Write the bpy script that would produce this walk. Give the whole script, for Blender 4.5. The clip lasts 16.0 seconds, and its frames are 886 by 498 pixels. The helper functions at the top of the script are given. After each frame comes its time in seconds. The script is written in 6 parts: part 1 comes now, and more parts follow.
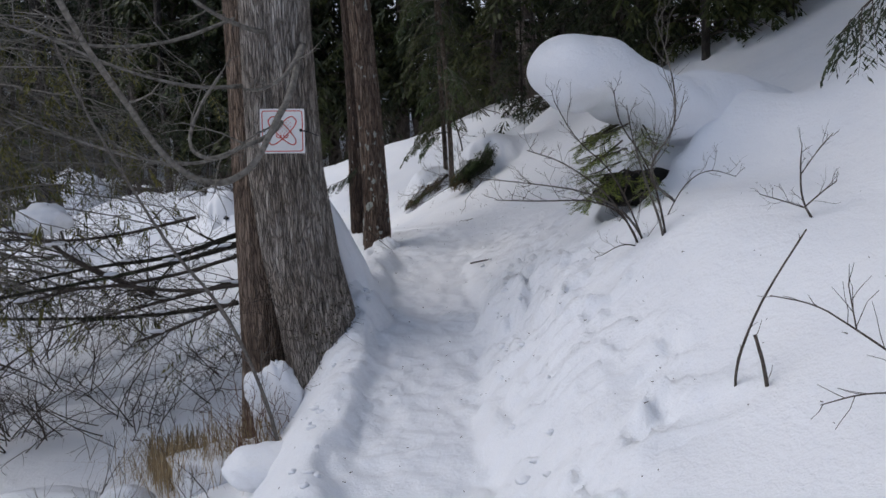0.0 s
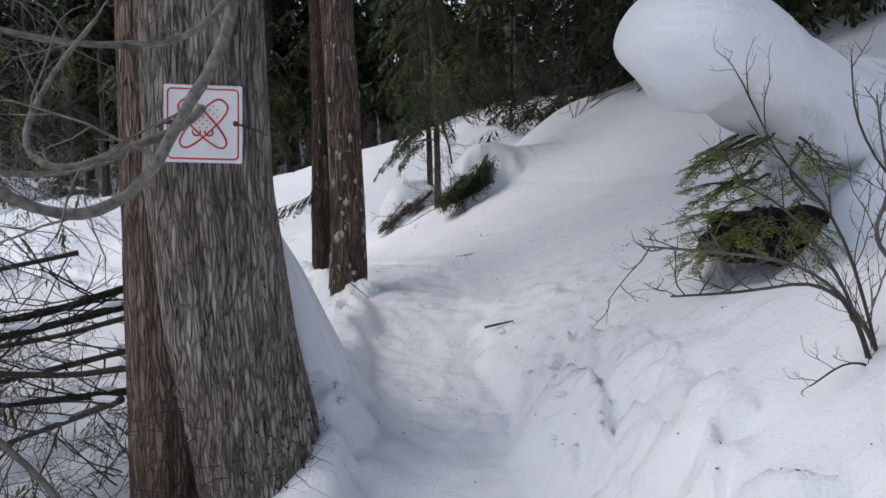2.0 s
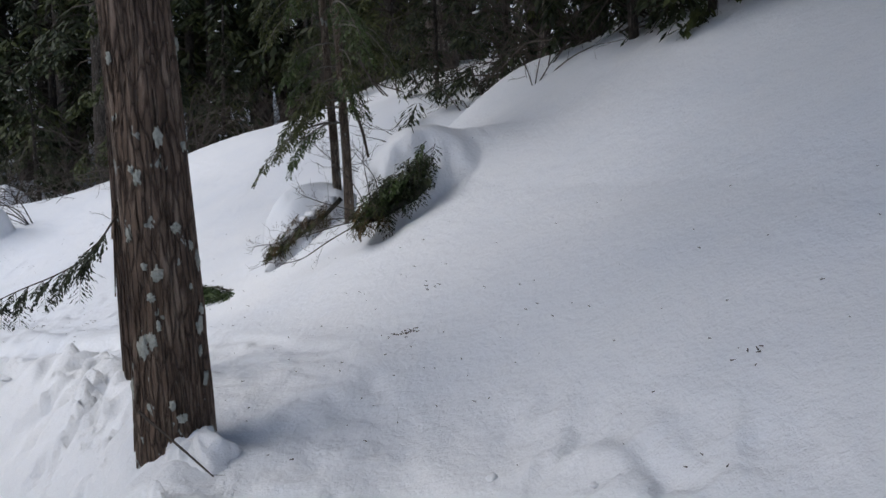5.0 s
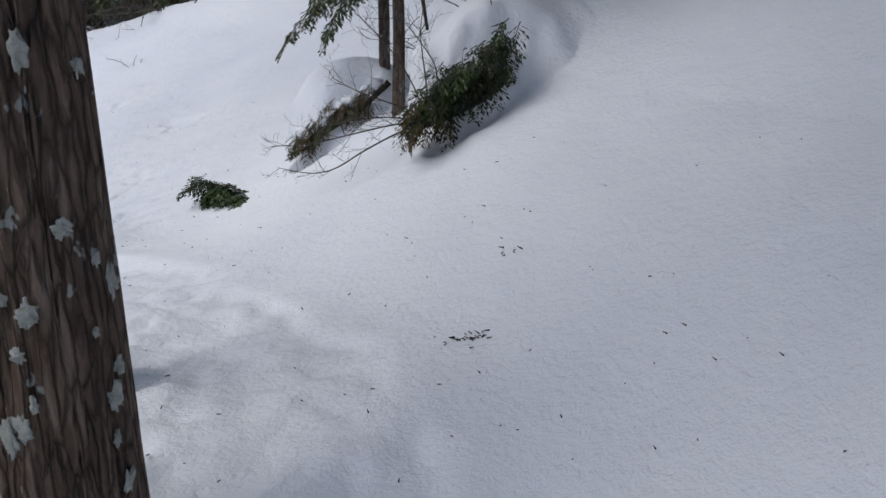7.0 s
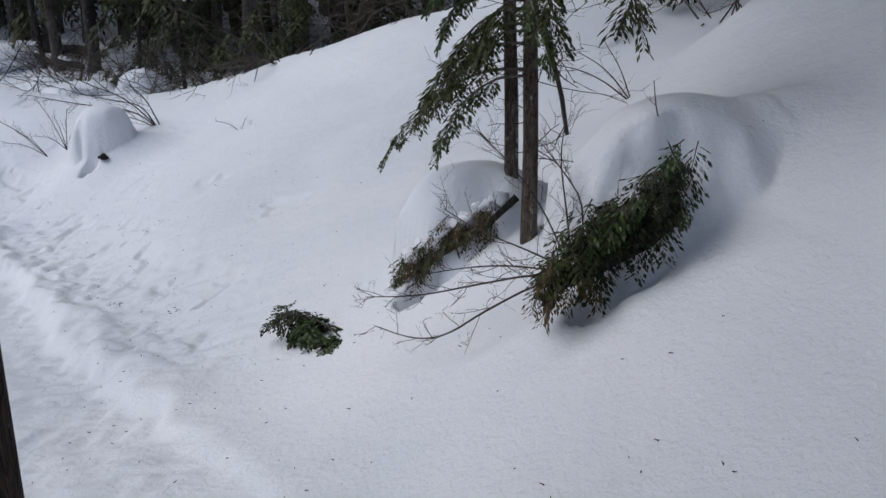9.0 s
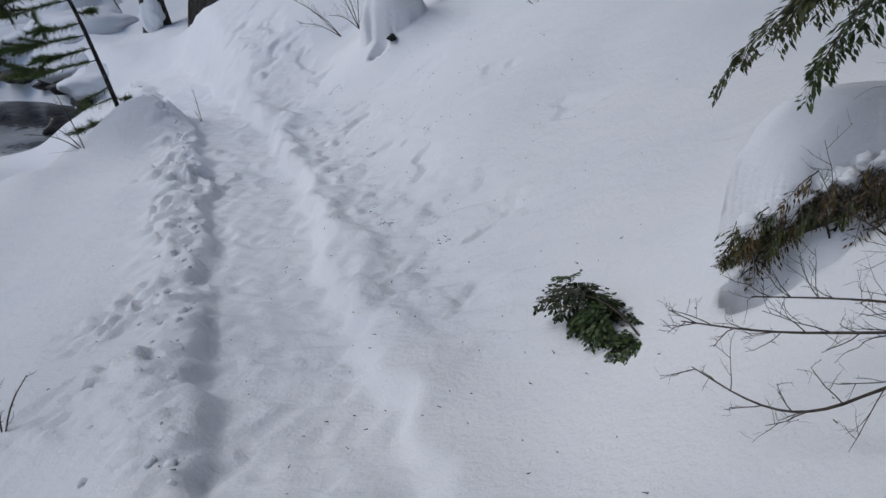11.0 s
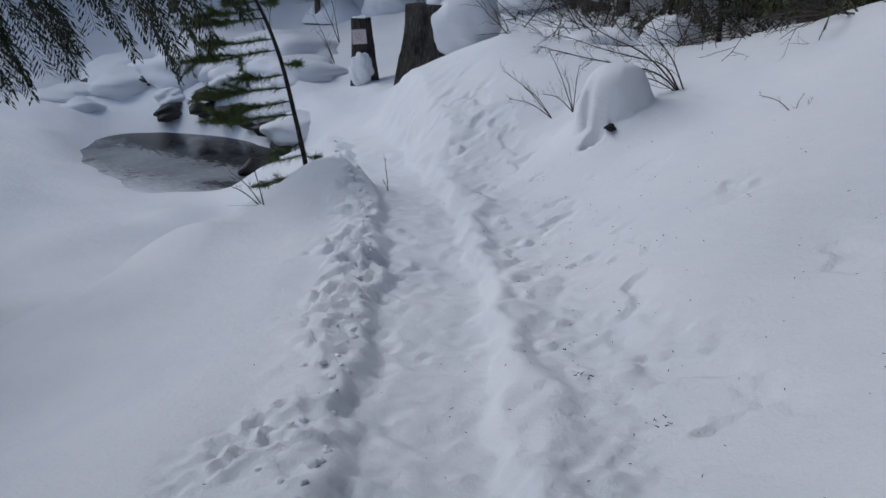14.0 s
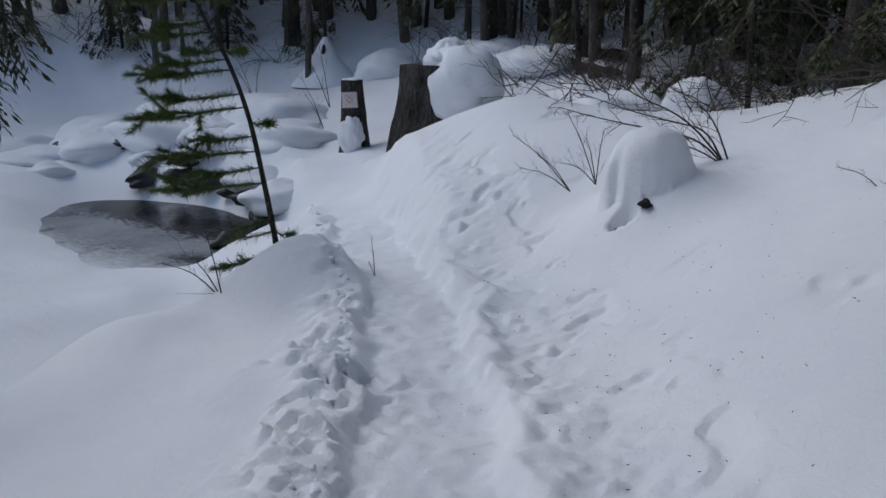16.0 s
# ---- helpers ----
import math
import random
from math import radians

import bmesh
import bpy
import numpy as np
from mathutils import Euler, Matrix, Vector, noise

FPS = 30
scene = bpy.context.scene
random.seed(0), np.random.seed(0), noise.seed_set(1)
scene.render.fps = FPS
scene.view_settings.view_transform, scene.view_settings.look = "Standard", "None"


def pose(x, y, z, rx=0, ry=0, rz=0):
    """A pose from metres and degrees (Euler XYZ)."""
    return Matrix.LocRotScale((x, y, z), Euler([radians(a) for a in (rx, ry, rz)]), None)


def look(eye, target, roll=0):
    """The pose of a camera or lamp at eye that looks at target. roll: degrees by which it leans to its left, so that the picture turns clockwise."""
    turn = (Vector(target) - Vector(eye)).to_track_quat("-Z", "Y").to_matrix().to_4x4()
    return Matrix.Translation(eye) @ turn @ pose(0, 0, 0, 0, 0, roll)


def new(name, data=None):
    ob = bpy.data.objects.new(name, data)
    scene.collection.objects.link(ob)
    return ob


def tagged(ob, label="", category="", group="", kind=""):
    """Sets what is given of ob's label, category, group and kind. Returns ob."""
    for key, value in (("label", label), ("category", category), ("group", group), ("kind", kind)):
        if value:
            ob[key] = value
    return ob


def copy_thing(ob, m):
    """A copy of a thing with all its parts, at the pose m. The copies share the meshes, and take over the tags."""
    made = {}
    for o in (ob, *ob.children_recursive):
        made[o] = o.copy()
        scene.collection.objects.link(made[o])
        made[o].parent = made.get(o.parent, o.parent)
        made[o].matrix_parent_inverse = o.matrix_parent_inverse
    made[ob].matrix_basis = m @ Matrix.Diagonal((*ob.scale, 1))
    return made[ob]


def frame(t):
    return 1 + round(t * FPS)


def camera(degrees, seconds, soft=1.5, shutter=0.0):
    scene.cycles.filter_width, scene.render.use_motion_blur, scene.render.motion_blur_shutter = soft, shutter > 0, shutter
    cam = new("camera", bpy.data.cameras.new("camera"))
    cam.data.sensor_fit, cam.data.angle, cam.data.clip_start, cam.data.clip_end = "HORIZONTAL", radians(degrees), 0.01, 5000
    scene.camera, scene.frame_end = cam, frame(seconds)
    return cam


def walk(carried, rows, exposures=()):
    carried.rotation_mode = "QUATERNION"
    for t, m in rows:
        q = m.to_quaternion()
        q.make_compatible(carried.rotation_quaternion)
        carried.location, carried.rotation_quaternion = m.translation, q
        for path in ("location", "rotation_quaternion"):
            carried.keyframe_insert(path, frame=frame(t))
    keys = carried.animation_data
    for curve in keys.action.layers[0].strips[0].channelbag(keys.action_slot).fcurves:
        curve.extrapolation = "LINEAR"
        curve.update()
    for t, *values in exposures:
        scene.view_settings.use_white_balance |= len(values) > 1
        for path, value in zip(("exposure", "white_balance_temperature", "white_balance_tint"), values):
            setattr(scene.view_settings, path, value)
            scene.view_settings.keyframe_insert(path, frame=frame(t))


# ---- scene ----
cam = camera(56.8, 16.0)
METRES, EYE, TILT, LEAN, TURN = 12.0, 1.5, -5.0, 2.0, 0.0
ROWS = [
    (0.0, 0.0, 0.0, 0.0, 0.0, 0.0, -0.0),
    (0.5, -0.0134, 0.04, 0.0069, 0.45, -0.37, -0.12),
    (1.0, -0.016, 0.0812, 0.01, -1.1, -0.51, -0.78),
    (1.5, -0.0199, 0.1263, 0.017, -0.52, 0.05, -1.57),
    (2.0, -0.0238, 0.1795, 0.0234, -3.02, 0.67, -1.67),
    (2.5, -0.0246, 0.2276, 0.0282, -4.53, 0.58, -2.5),
    (3.0, -0.031, 0.273, 0.0353, -5.62, 0.31, -2.18),
    (3.5, -0.0209, 0.3127, 0.0466, -9.06, 0.11, -0.58),
    (6.0, -0.0078, 0.4875, 0.0849, -6.41, -5.65, 0.18),
    (6.5, -0.0156, 0.5203, 0.0881, -2.87, -10.46, -0.23),
    (7.0, -0.008, 0.5427, 0.0926, -5.52, -12.0, -2.79),
    (7.5, -0.0041, 0.5606, 0.102, -3.41, -12.51, -2.21),
    (8.0, -0.0109, 0.5846, 0.1113, 0.11, -6.73, -0.9),
    (8.5, -0.0075, 0.6132, 0.1177, -3.96, -9.66, -2.66),
    (9.0, -0.0093, 0.6365, 0.1289, 2.81, -11.01, -1.97),
    (9.5, -0.0174, 0.6598, 0.1292, 9.96, -18.19, 1.2),
    (10.0, -0.0108, 0.6922, 0.1337, 13.2, -21.84, 2.83),
    (12.5, -0.059, 0.7766, 0.1464, 35.43, -18.51, -3.81),
    (13.0, -0.0609, 0.7961, 0.1503, 35.86, -16.07, -3.34),
    (13.5, -0.072, 0.8026, 0.1458, 37.02, -16.93, -2.55),
    (14.0, -0.088, 0.8129, 0.1422, 37.44, -16.87, -3.48),
    (14.5, -0.0997, 0.8329, 0.1373, 37.88, -16.81, -4.72),
    (15.0, -0.1203, 0.8512, 0.1286, 37.54, -17.33, -4.94),
    (15.5, -0.1362, 0.8827, 0.1303, 37.03, -14.24, -3.7),
    (16.0, -0.1641, 0.9075, 0.1274, 37.09, -12.1, -4.21),
]
ENDS = [(3.7, look((-0.247, 3.932, 1.767), (0.051, 5.902, 1.590), -1.5)), (5.8, look((-0.081, 5.807, 1.969), (0.217, 7.756, 1.634), -2.0)),
        (12.3, look((-0.668, 9.347, 2.457), (-1.750, 10.851, 1.702), -1.3))]
walk(cam, sorted(ENDS + [(t, pose(0, 0, EYE, TILT, LEAN, TURN) @ pose(METRES * x, METRES * y, METRES * z, 90 + pitch, roll, yaw)) for t, x, y, z, yaw, pitch, roll in ROWS], key=lambda row: row[0]),
     [(0.0, 0.2, 6500, 10), (2.5, 0.5, 6650, 9), (3.5, 0.4, 6600, 8), (6.0, 0.3, 6400, 9), (9.0, 0.1, 6330, 9), (12.5, -0.22, 6230, 8), (16.0, -0.25, 6180, 8)])

# ---------------------------------------------------------------- sky and sun (thin overcast, high light from over the creek)
world = bpy.data.worlds.new("sky")
scene.world = world
world.use_nodes = True
sky = world.node_tree.nodes.new("ShaderNodeTexSky")
sky.sky_type, sky.sun_disc = "NISHITA", False
sky.sun_elevation, sky.sun_rotation = radians(48), radians(-101)
sky.air_density, sky.dust_density = 1.0, 1.0
world.node_tree.links.new(sky.outputs[0], world.node_tree.nodes["Background"].inputs[0])
world.node_tree.nodes["Background"].inputs[1].default_value = 0.13
sun = new("sun", bpy.data.lights.new("sun", "SUN"))
sun.data.energy, sun.data.angle, sun.data.color = 1.4, radians(50), (1.0, 0.97, 0.93)
sun.matrix_world = look((-40, -3, 45), (0, 5, 0))

# ---------------------------------------------------------------- materials
def material(name, rough=0.8, metal=0.0):
    m = bpy.data.materials.new(name)
    m.use_nodes = True
    b = m.node_tree.nodes["Principled BSDF"]
    b.inputs["Roughness"].default_value, b.inputs["Metallic"].default_value = rough, metal
    return m, m.node_tree.nodes, m.node_tree.links, b


def noise_node(n, l, scale, detail=6, stretch=None, coord="Object", rough=0.6):
    tex = n.new("ShaderNodeTexNoise")
    tex.inputs["Scale"].default_value, tex.inputs["Detail"].default_value, tex.inputs["Roughness"].default_value = scale, detail, rough
    co = n.new("ShaderNodeTexCoord")
    mp = n.new("ShaderNodeMapping")
    mp.inputs["Scale"].default_value = stretch or (1, 1, 1)
    l.new(co.outputs[coord], mp.inputs[0])
    l.new(mp.outputs[0], tex.inputs[0])
    return tex


def ramp(n, l, source, stops):
    r = n.new("ShaderNodeValToRGB")
    els = r.color_ramp.elements
    while len(els) < len(stops):
        els.new(0.5)
    for e, (p, c) in zip(els, stops):
        e.position, e.color = p, (*c, 1)
    l.new(source, r.inputs[0])
    return r


def blend(n, l, fac, a, b, kind="MIX"):
    m = n.new("ShaderNodeMix")
    m.data_type, m.blend_type = "RGBA", kind
    for sock, v in ((m.inputs[0], fac), (m.inputs[6], a), (m.inputs[7], b)):
        if isinstance(v, (int, float)):
            sock.default_value = v
        elif isinstance(v, tuple):
            sock.default_value = (*v, 1)
        else:
            l.new(v, sock)
    return m.outputs[2]


def relief_bump(n, l, b, layers):
    """Bumps on top of each other: (height socket, strength, distance)."""
    last = None
    for h, strength, dist in layers:
        k = n.new("ShaderNodeBump")
        k.inputs["Strength"].default_value, k.inputs["Distance"].default_value = strength, dist
        l.new(h, k.inputs["Height"])
        if last:
            l.new(last.outputs[0], k.inputs["Normal"])
        last = k
    l.new(last.outputs[0], b.inputs["Normal"])


def make_snow():
    m, n, l, b = material("snow", 0.7)
    big = noise_node(n, l, 0.9, 4)
    mid = noise_node(n, l, 9, 6)
    grit = noise_node(n, l, 42, 5)
    fine = noise_node(n, l, 140, 4)
    c = ramp(n, l, big.outputs[0], [(0.3, (0.80, 0.82, 0.86)), (0.7, (0.88, 0.885, 0.90))])
    c2 = ramp(n, l, fine.outputs[0], [(0.35, (0.90, 0.90, 0.91)), (0.6, (1, 1, 1))])
    l.new(blend(n, l, 0.5, c.outputs[0], c2.outputs[0], "MULTIPLY"), b.inputs["Base Color"])
    b.inputs["Specular IOR Level"].default_value = 0.25
    relief_bump(n, l, b, [(mid.outputs[0], 0.45, 0.03), (grit.outputs[0], 0.6, 0.010), (fine.outputs[0], 0.6, 0.004)])
    return m


def make_bark(name, dark, pale, warm, grain=1.0, lichen=0.0, moss=0.0):
    """Stringy cedar bark, furrowed along the stem."""
    m, n, l, b = material(name, 0.9)
    long_grain = noise_node(n, l, 16 * grain, 9, (1, 1, 0.17), rough=0.72)
    warp = noise_node(n, l, 7 * grain, 4, (1, 1, 0.5))
    co, mp = n.new("ShaderNodeTexCoord"), n.new("ShaderNodeMapping")
    mp.inputs["Scale"].default_value = (1, 1, 0.12)
    l.new(co.outputs["Object"], mp.inputs[0])
    pull = n.new("ShaderNodeVectorMath")
    pull.operation = "MULTIPLY_ADD"
    pull.inputs[1].default_value = (0.05 / grain, 0.05 / grain, 0.03 / grain)
    l.new(warp.outputs["Color"], pull.inputs[0])
    l.new(mp.outputs[0], pull.inputs[2])
    plates = n.new("ShaderNodeTexVoronoi")
    plates.feature = "DISTANCE_TO_EDGE"
    plates.inputs["Scale"].default_value = 44 * grain
    l.new(pull.outputs[0], plates.inputs["Vector"])
    rise = ramp(n, l, plates.outputs["Distance"], [(0.0, (0, 0, 0)), (0.22, (1, 1, 1))])
    patch = noise_node(n, l, 2.2, 4)
    c = ramp(n, l, long_grain.outputs[0], [(0.32, dark), (0.52, warm), (0.68, pale)])
    f = ramp(n, l, plates.outputs["Distance"], [(0.0, (0.2, 0.17, 0.15)), (0.16, (1, 1, 1))])
    col = blend(n, l, 0.75, c.outputs[0], f.outputs[0], "MULTIPLY")
    tone = ramp(n, l, patch.outputs[0], [(0.35, (0.62, 0.56, 0.5)), (0.65, (1.0, 1.0, 1.0))])
    col = blend(n, l, 0.8, col, tone.outputs[0], "MULTIPLY")
    if lichen:
        spot = noise_node(n, l, 17, 3, (1, 1, 0.6))
        k = ramp(n, l, spot.outputs[0], [(0.70 - lichen, (0, 0, 0)), (0.72 - lichen, (1, 1, 1))])
        col = blend(n, l, k.outputs[0], col, (0.42, 0.43, 0.40))
    if moss:
        spot = noise_node(n, l, 6, 6)
        k = ramp(n, l, spot.outputs[0], [(0.62 - moss, (0, 0, 0)), (0.72 - moss, (1, 1, 1))])
        col = blend(n, l, k.outputs[0], col, (0.05, 0.06, 0.02))
    l.new(col, b.inputs["Base Color"])
    relief_bump(n, l, b, [(long_grain.outputs[0], 1.0, 0.03), (rise.outputs[0], 1.0, 0.018)])
    return m


def make_leaf(name, dark, pale, rough=0.6):
    m, n, l, b = material(name, rough)
    geo = n.new("ShaderNodeNewGeometry")
    info = n.new("ShaderNodeObjectInfo")
    c = ramp(n, l, geo.outputs["Random Per Island"], [(0.0, dark), (1.0, pale)])
    tint = ramp(n, l, info.outputs["Random"], [(0.0, (0.75, 0.8, 0.7)), (1.0, (1.1, 1.05, 1.0))])
    l.new(blend(n, l, 0.7, c.outputs[0], tint.outputs[0], "MULTIPLY"), b.inputs["Base Color"])
    b.inputs["Specular IOR Level"].default_value = 0.3
    return m


def make_plain(name, a, b_, scale=20, rough=0.8, bump=0.4):
    m, n, l, b = material(name, rough)
    t = noise_node(n, l, scale, 6)
    c = ramp(n, l, t.outputs[0], [(0.3, a), (0.7, b_)])
    l.new(c.outputs[0], b.inputs["Base Color"])
    relief_bump(n, l, b, [(t.outputs[0], bump, 0.01)])
    return m


SNOW = make_snow()
BARK_BIG = make_bark("cedar_bark", (0.15, 0.13, 0.115), (0.72, 0.67, 0.62), (0.44, 0.395, 0.355), 1.25)
BARK_RED = make_bark("inner_bark", (0.13, 0.09, 0.07), (0.46, 0.36, 0.29), (0.30, 0.22, 0.17), 1.2)
BARK_TREE = make_bark("lichen_bark", (0.085, 0.058, 0.044), (0.42, 0.345, 0.285), (0.235, 0.165, 0.125), 1.1, lichen=0.055)
BARK_DARK = make_bark("forest_bark", (0.02, 0.017, 0.014), (0.16, 0.14, 0.12), (0.07, 0.058, 0.048), 1.2, lichen=0.03)
BARK_PALE = make_bark("grey_bark", (0.06, 0.05, 0.045), (0.34, 0.31, 0.28), (0.18, 0.155, 0.135), 1.4, lichen=0.04)
MOSSY = make_bark("mossy_bark", (0.02, 0.018, 0.012), (0.12, 0.11, 0.07), (0.05, 0.045, 0.03), 2.0, moss=0.1)
WOOD_OLD = make_bark("weathered_wood", (0.03, 0.027, 0.024), (0.24, 0.22, 0.20), (0.11, 0.10, 0.09), 1.6)
BRANCH = make_plain("dead_branch", (0.07, 0.062, 0.052), (0.25, 0.23, 0.20), 30)
TWIG = make_plain("twig_bark", (0.025, 0.018, 0.014), (0.09, 0.07, 0.055), 60)
TWIG_GREY = make_plain("grey_twig_bark", (0.06, 0.052, 0.045), (0.18, 0.16, 0.14), 60)
LEAF = make_leaf("cedar_leaf", (0.020, 0.030, 0.010), (0.075, 0.085, 0.025))
LEAF_DARK = make_leaf("hemlock_leaf", (0.012, 0.020, 0.010), (0.045, 0.055, 0.022))
LEAF_FRESH = make_leaf("yew_leaf", (0.05, 0.08, 0.012), (0.26, 0.30, 0.05), 0.45)
LEAF_PINE = make_leaf("pine_needles", (0.04, 0.065, 0.022), (0.17, 0.22, 0.075), 0.5)
LEAF_SPRIG = make_leaf("fresh_cedar_leaf", (0.025, 0.045, 0.014), (0.075, 0.11, 0.035), 0.5)
LICHEN = make_leaf("beard_lichen", (0.06, 0.065, 0.025), (0.15, 0.16, 0.07), 0.9)
GRASS = make_leaf("dry_grass", (0.16, 0.11, 0.06), (0.42, 0.32, 0.19), 0.8)

# ---------------------------------------------------------------- snow relief
# the trodden path: x, y, height
TRAIL = [(0.1, -8.0, -0.35), (-0.05, -3.0, -0.12), (-0.12, 0.0, 0.03), (-0.17, 2.0, 0.13), (-0.16, 4.0, 0.33),
         (-0.10, 6.0, 0.58), (-0.12, 7.6, 0.84), (-0.32, 8.7, 0.98), (-0.95, 9.7, 0.90), (-1.95, 10.95, 0.66),
         (-3.2, 12.5, 0.38), (-4.5, 14.15, 0.24), (-5.8, 15.6, 0.20), (-7.9, 17.4, 0.15), (-10.6, 19.8, 0.08),
         (-12.9, 21.6, 0.12), (-18.0, 25.0, 0.6), (-30.0, 31.0, 2.0)]
# swells and hollows of the snow: x, y, radius along x, radius along y, height
SWELLS = [(-2.4, 5.2, 0.9, 1.2, -0.22), (-0.95, 7.0, 0.42, 0.6, 0.2), (1.25, 4.5, 0.6, 1.0, 0.26), (-0.80, 6.0, 0.28, 0.50, 0.50),
          (0.62, 11.2, 0.60, 0.55, 0.10), (-0.1, 11.95, 0.5, 0.5, 0.12), (1.9, 13.3, 0.7, 0.6, 0.30), (-6.95, 15.55, 0.45, 0.45, 0.38),
          (-4.62, 17.32, 0.52, 0.46, 0.36), (-7.9, 20.1, 1.3, 1.4, 0.38), (-12.6, 26.4, 1.6, 1.3, 0.5), (-11.3, 16.6, 2.5, 1.15, -0.72), (1.80, 5.98, 0.58, 0.46, 0.72), (-9.3, 16.2, 0.9, 0.9, -0.35),
          (0.98, 11.38, 0.4, 0.4, 0.16), (-9.0, 15.2, 0.9, 0.75, -0.5), (-10.3, 16.0, 0.8, 0.45, 0.22), (-10.7, 14.3, 0.9, 0.7, 0.26), (-7.6, 14.1, 0.8, 0.45, 0.28), (-7.3, 14.95, 0.5, 0.45, 0.14), (-5.6, 11.7, 0.7, 0.5, -0.16)]
# snow heaped over buried things: x, y, long radius, short radius, turn, foot, top
DOMES = [(0.68, 11.14, 0.50, 0.34, 35, 1.50, 2.06), (-0.14, 11.88, 0.38, 0.28, -15, 1.20, 1.66), (-4.64, 17.32, 0.36, 0.29, 25, 0.85, 1.38)]
# sharp-edged hollows: x, y, long radius, short radius, turn, depth
HOLLOWS = [(0.50, 10.76, 0.32, 0.12, 30, 0.13), (1.40, 5.70, 0.32, 0.24, 28, 0.26), (-0.24, 11.60, 0.32, 0.13, 28, 0.20), (-4.68, 16.93, 0.13, 0.07, 25, 0.2)]


def lattice(x, y, seed):
    """Smooth value noise on the unit lattice, between -1 and 1."""
    xi, yi = np.floor(x).astype(np.int64), np.floor(y).astype(np.int64)
    fx, fy = x - xi, y - yi
    fx, fy = fx * fx * (3 - 2 * fx), fy * fy * (3 - 2 * fy)

    def h(a, b):
        n = (a * 73856093 ^ b * 19349663 ^ seed * 83492791) & 0x7FFFFFFF
        for k in (15, 12, 16):
            n = ((n ^ (n >> k)) * 739177) & 0x7FFFFFFF
        return ((n ^ (n >> 11)) & 0xFFFF) / 32767.5 - 1.0
    top = h(xi, yi) * (1 - fx) + h(xi + 1, yi) * fx
    low = h(xi, yi + 1) * (1 - fx) + h(xi + 1, yi + 1) * fx
    return top * (1 - fy) + low * fy


def clods(x, y, seed, hard=14.0):
    """Lumps with flat tops, each of its own height, between -1 and 1."""
    xi, yi = np.floor(x).astype(np.int64), np.floor(y).astype(np.int64)
    up, wt = np.zeros(x.shape), np.full(x.shape, 1e-9)

    def h(a, b, k):
        n = (a * 73856093 ^ b * 19349663 ^ (seed + k) * 83492791) & 0x7FFFFFFF
        for q in (15, 12, 16):
            n = ((n ^ (n >> q)) * 739177) & 0x7FFFFFFF
        return ((n ^ (n >> 11)) & 0xFFFF) / 65535.0
    for dx in (-1, 0, 1):
        for dy in (-1, 0, 1):
            cx, cy = xi + dx, yi + dy
            w = np.exp(-hard * ((x - cx - h(cx, cy, 1)) ** 2 + (y - cy - h(cx, cy, 2)) ** 2))
            up += w * (2 * h(cx, cy, 3) - 1)
            wt += w
    return up / wt


def step(a, b, v):
    t = np.clip((v - a) / (b - a), 0.0, 1.0)
    return t * t * (3 - 2 * t)


def trail_frame(x, y):
    """Signed distance from the trail (right of it positive), its height and its length so far."""
    best = np.full(x.shape, 1e9)
    d, z, s = np.zeros(x.shape), np.zeros(x.shape), np.zeros(x.shape)
    wz, wt = np.zeros(x.shape), np.zeros(x.shape)
    run = 0.0
    for (x0, y0, z0), (x1, y1, z1) in zip(TRAIL, TRAIL[1:]):
        dx, dy = x1 - x0, y1 - y0
        n = math.hypot(dx, dy)
        t = np.clip(((x - x0) * dx + (y - y0) * dy) / (n * n), 0, 1)
        px, py = x - x0 - t * dx, y - y0 - t * dy
        dist = np.hypot(px, py)
        w = 1.0 / (dist * dist + 0.02) ** 2 * n
        wz += w * (z0 + t * (z1 - z0))
        wt += w
        near = dist < best
        side = np.sign(px * dy - py * dx)
        best = np.where(near, dist, best)
        d = np.where(near, side * dist, d)
        s = np.where(near, run + t * n, s)
        run += n
    return d, wz / wt, s


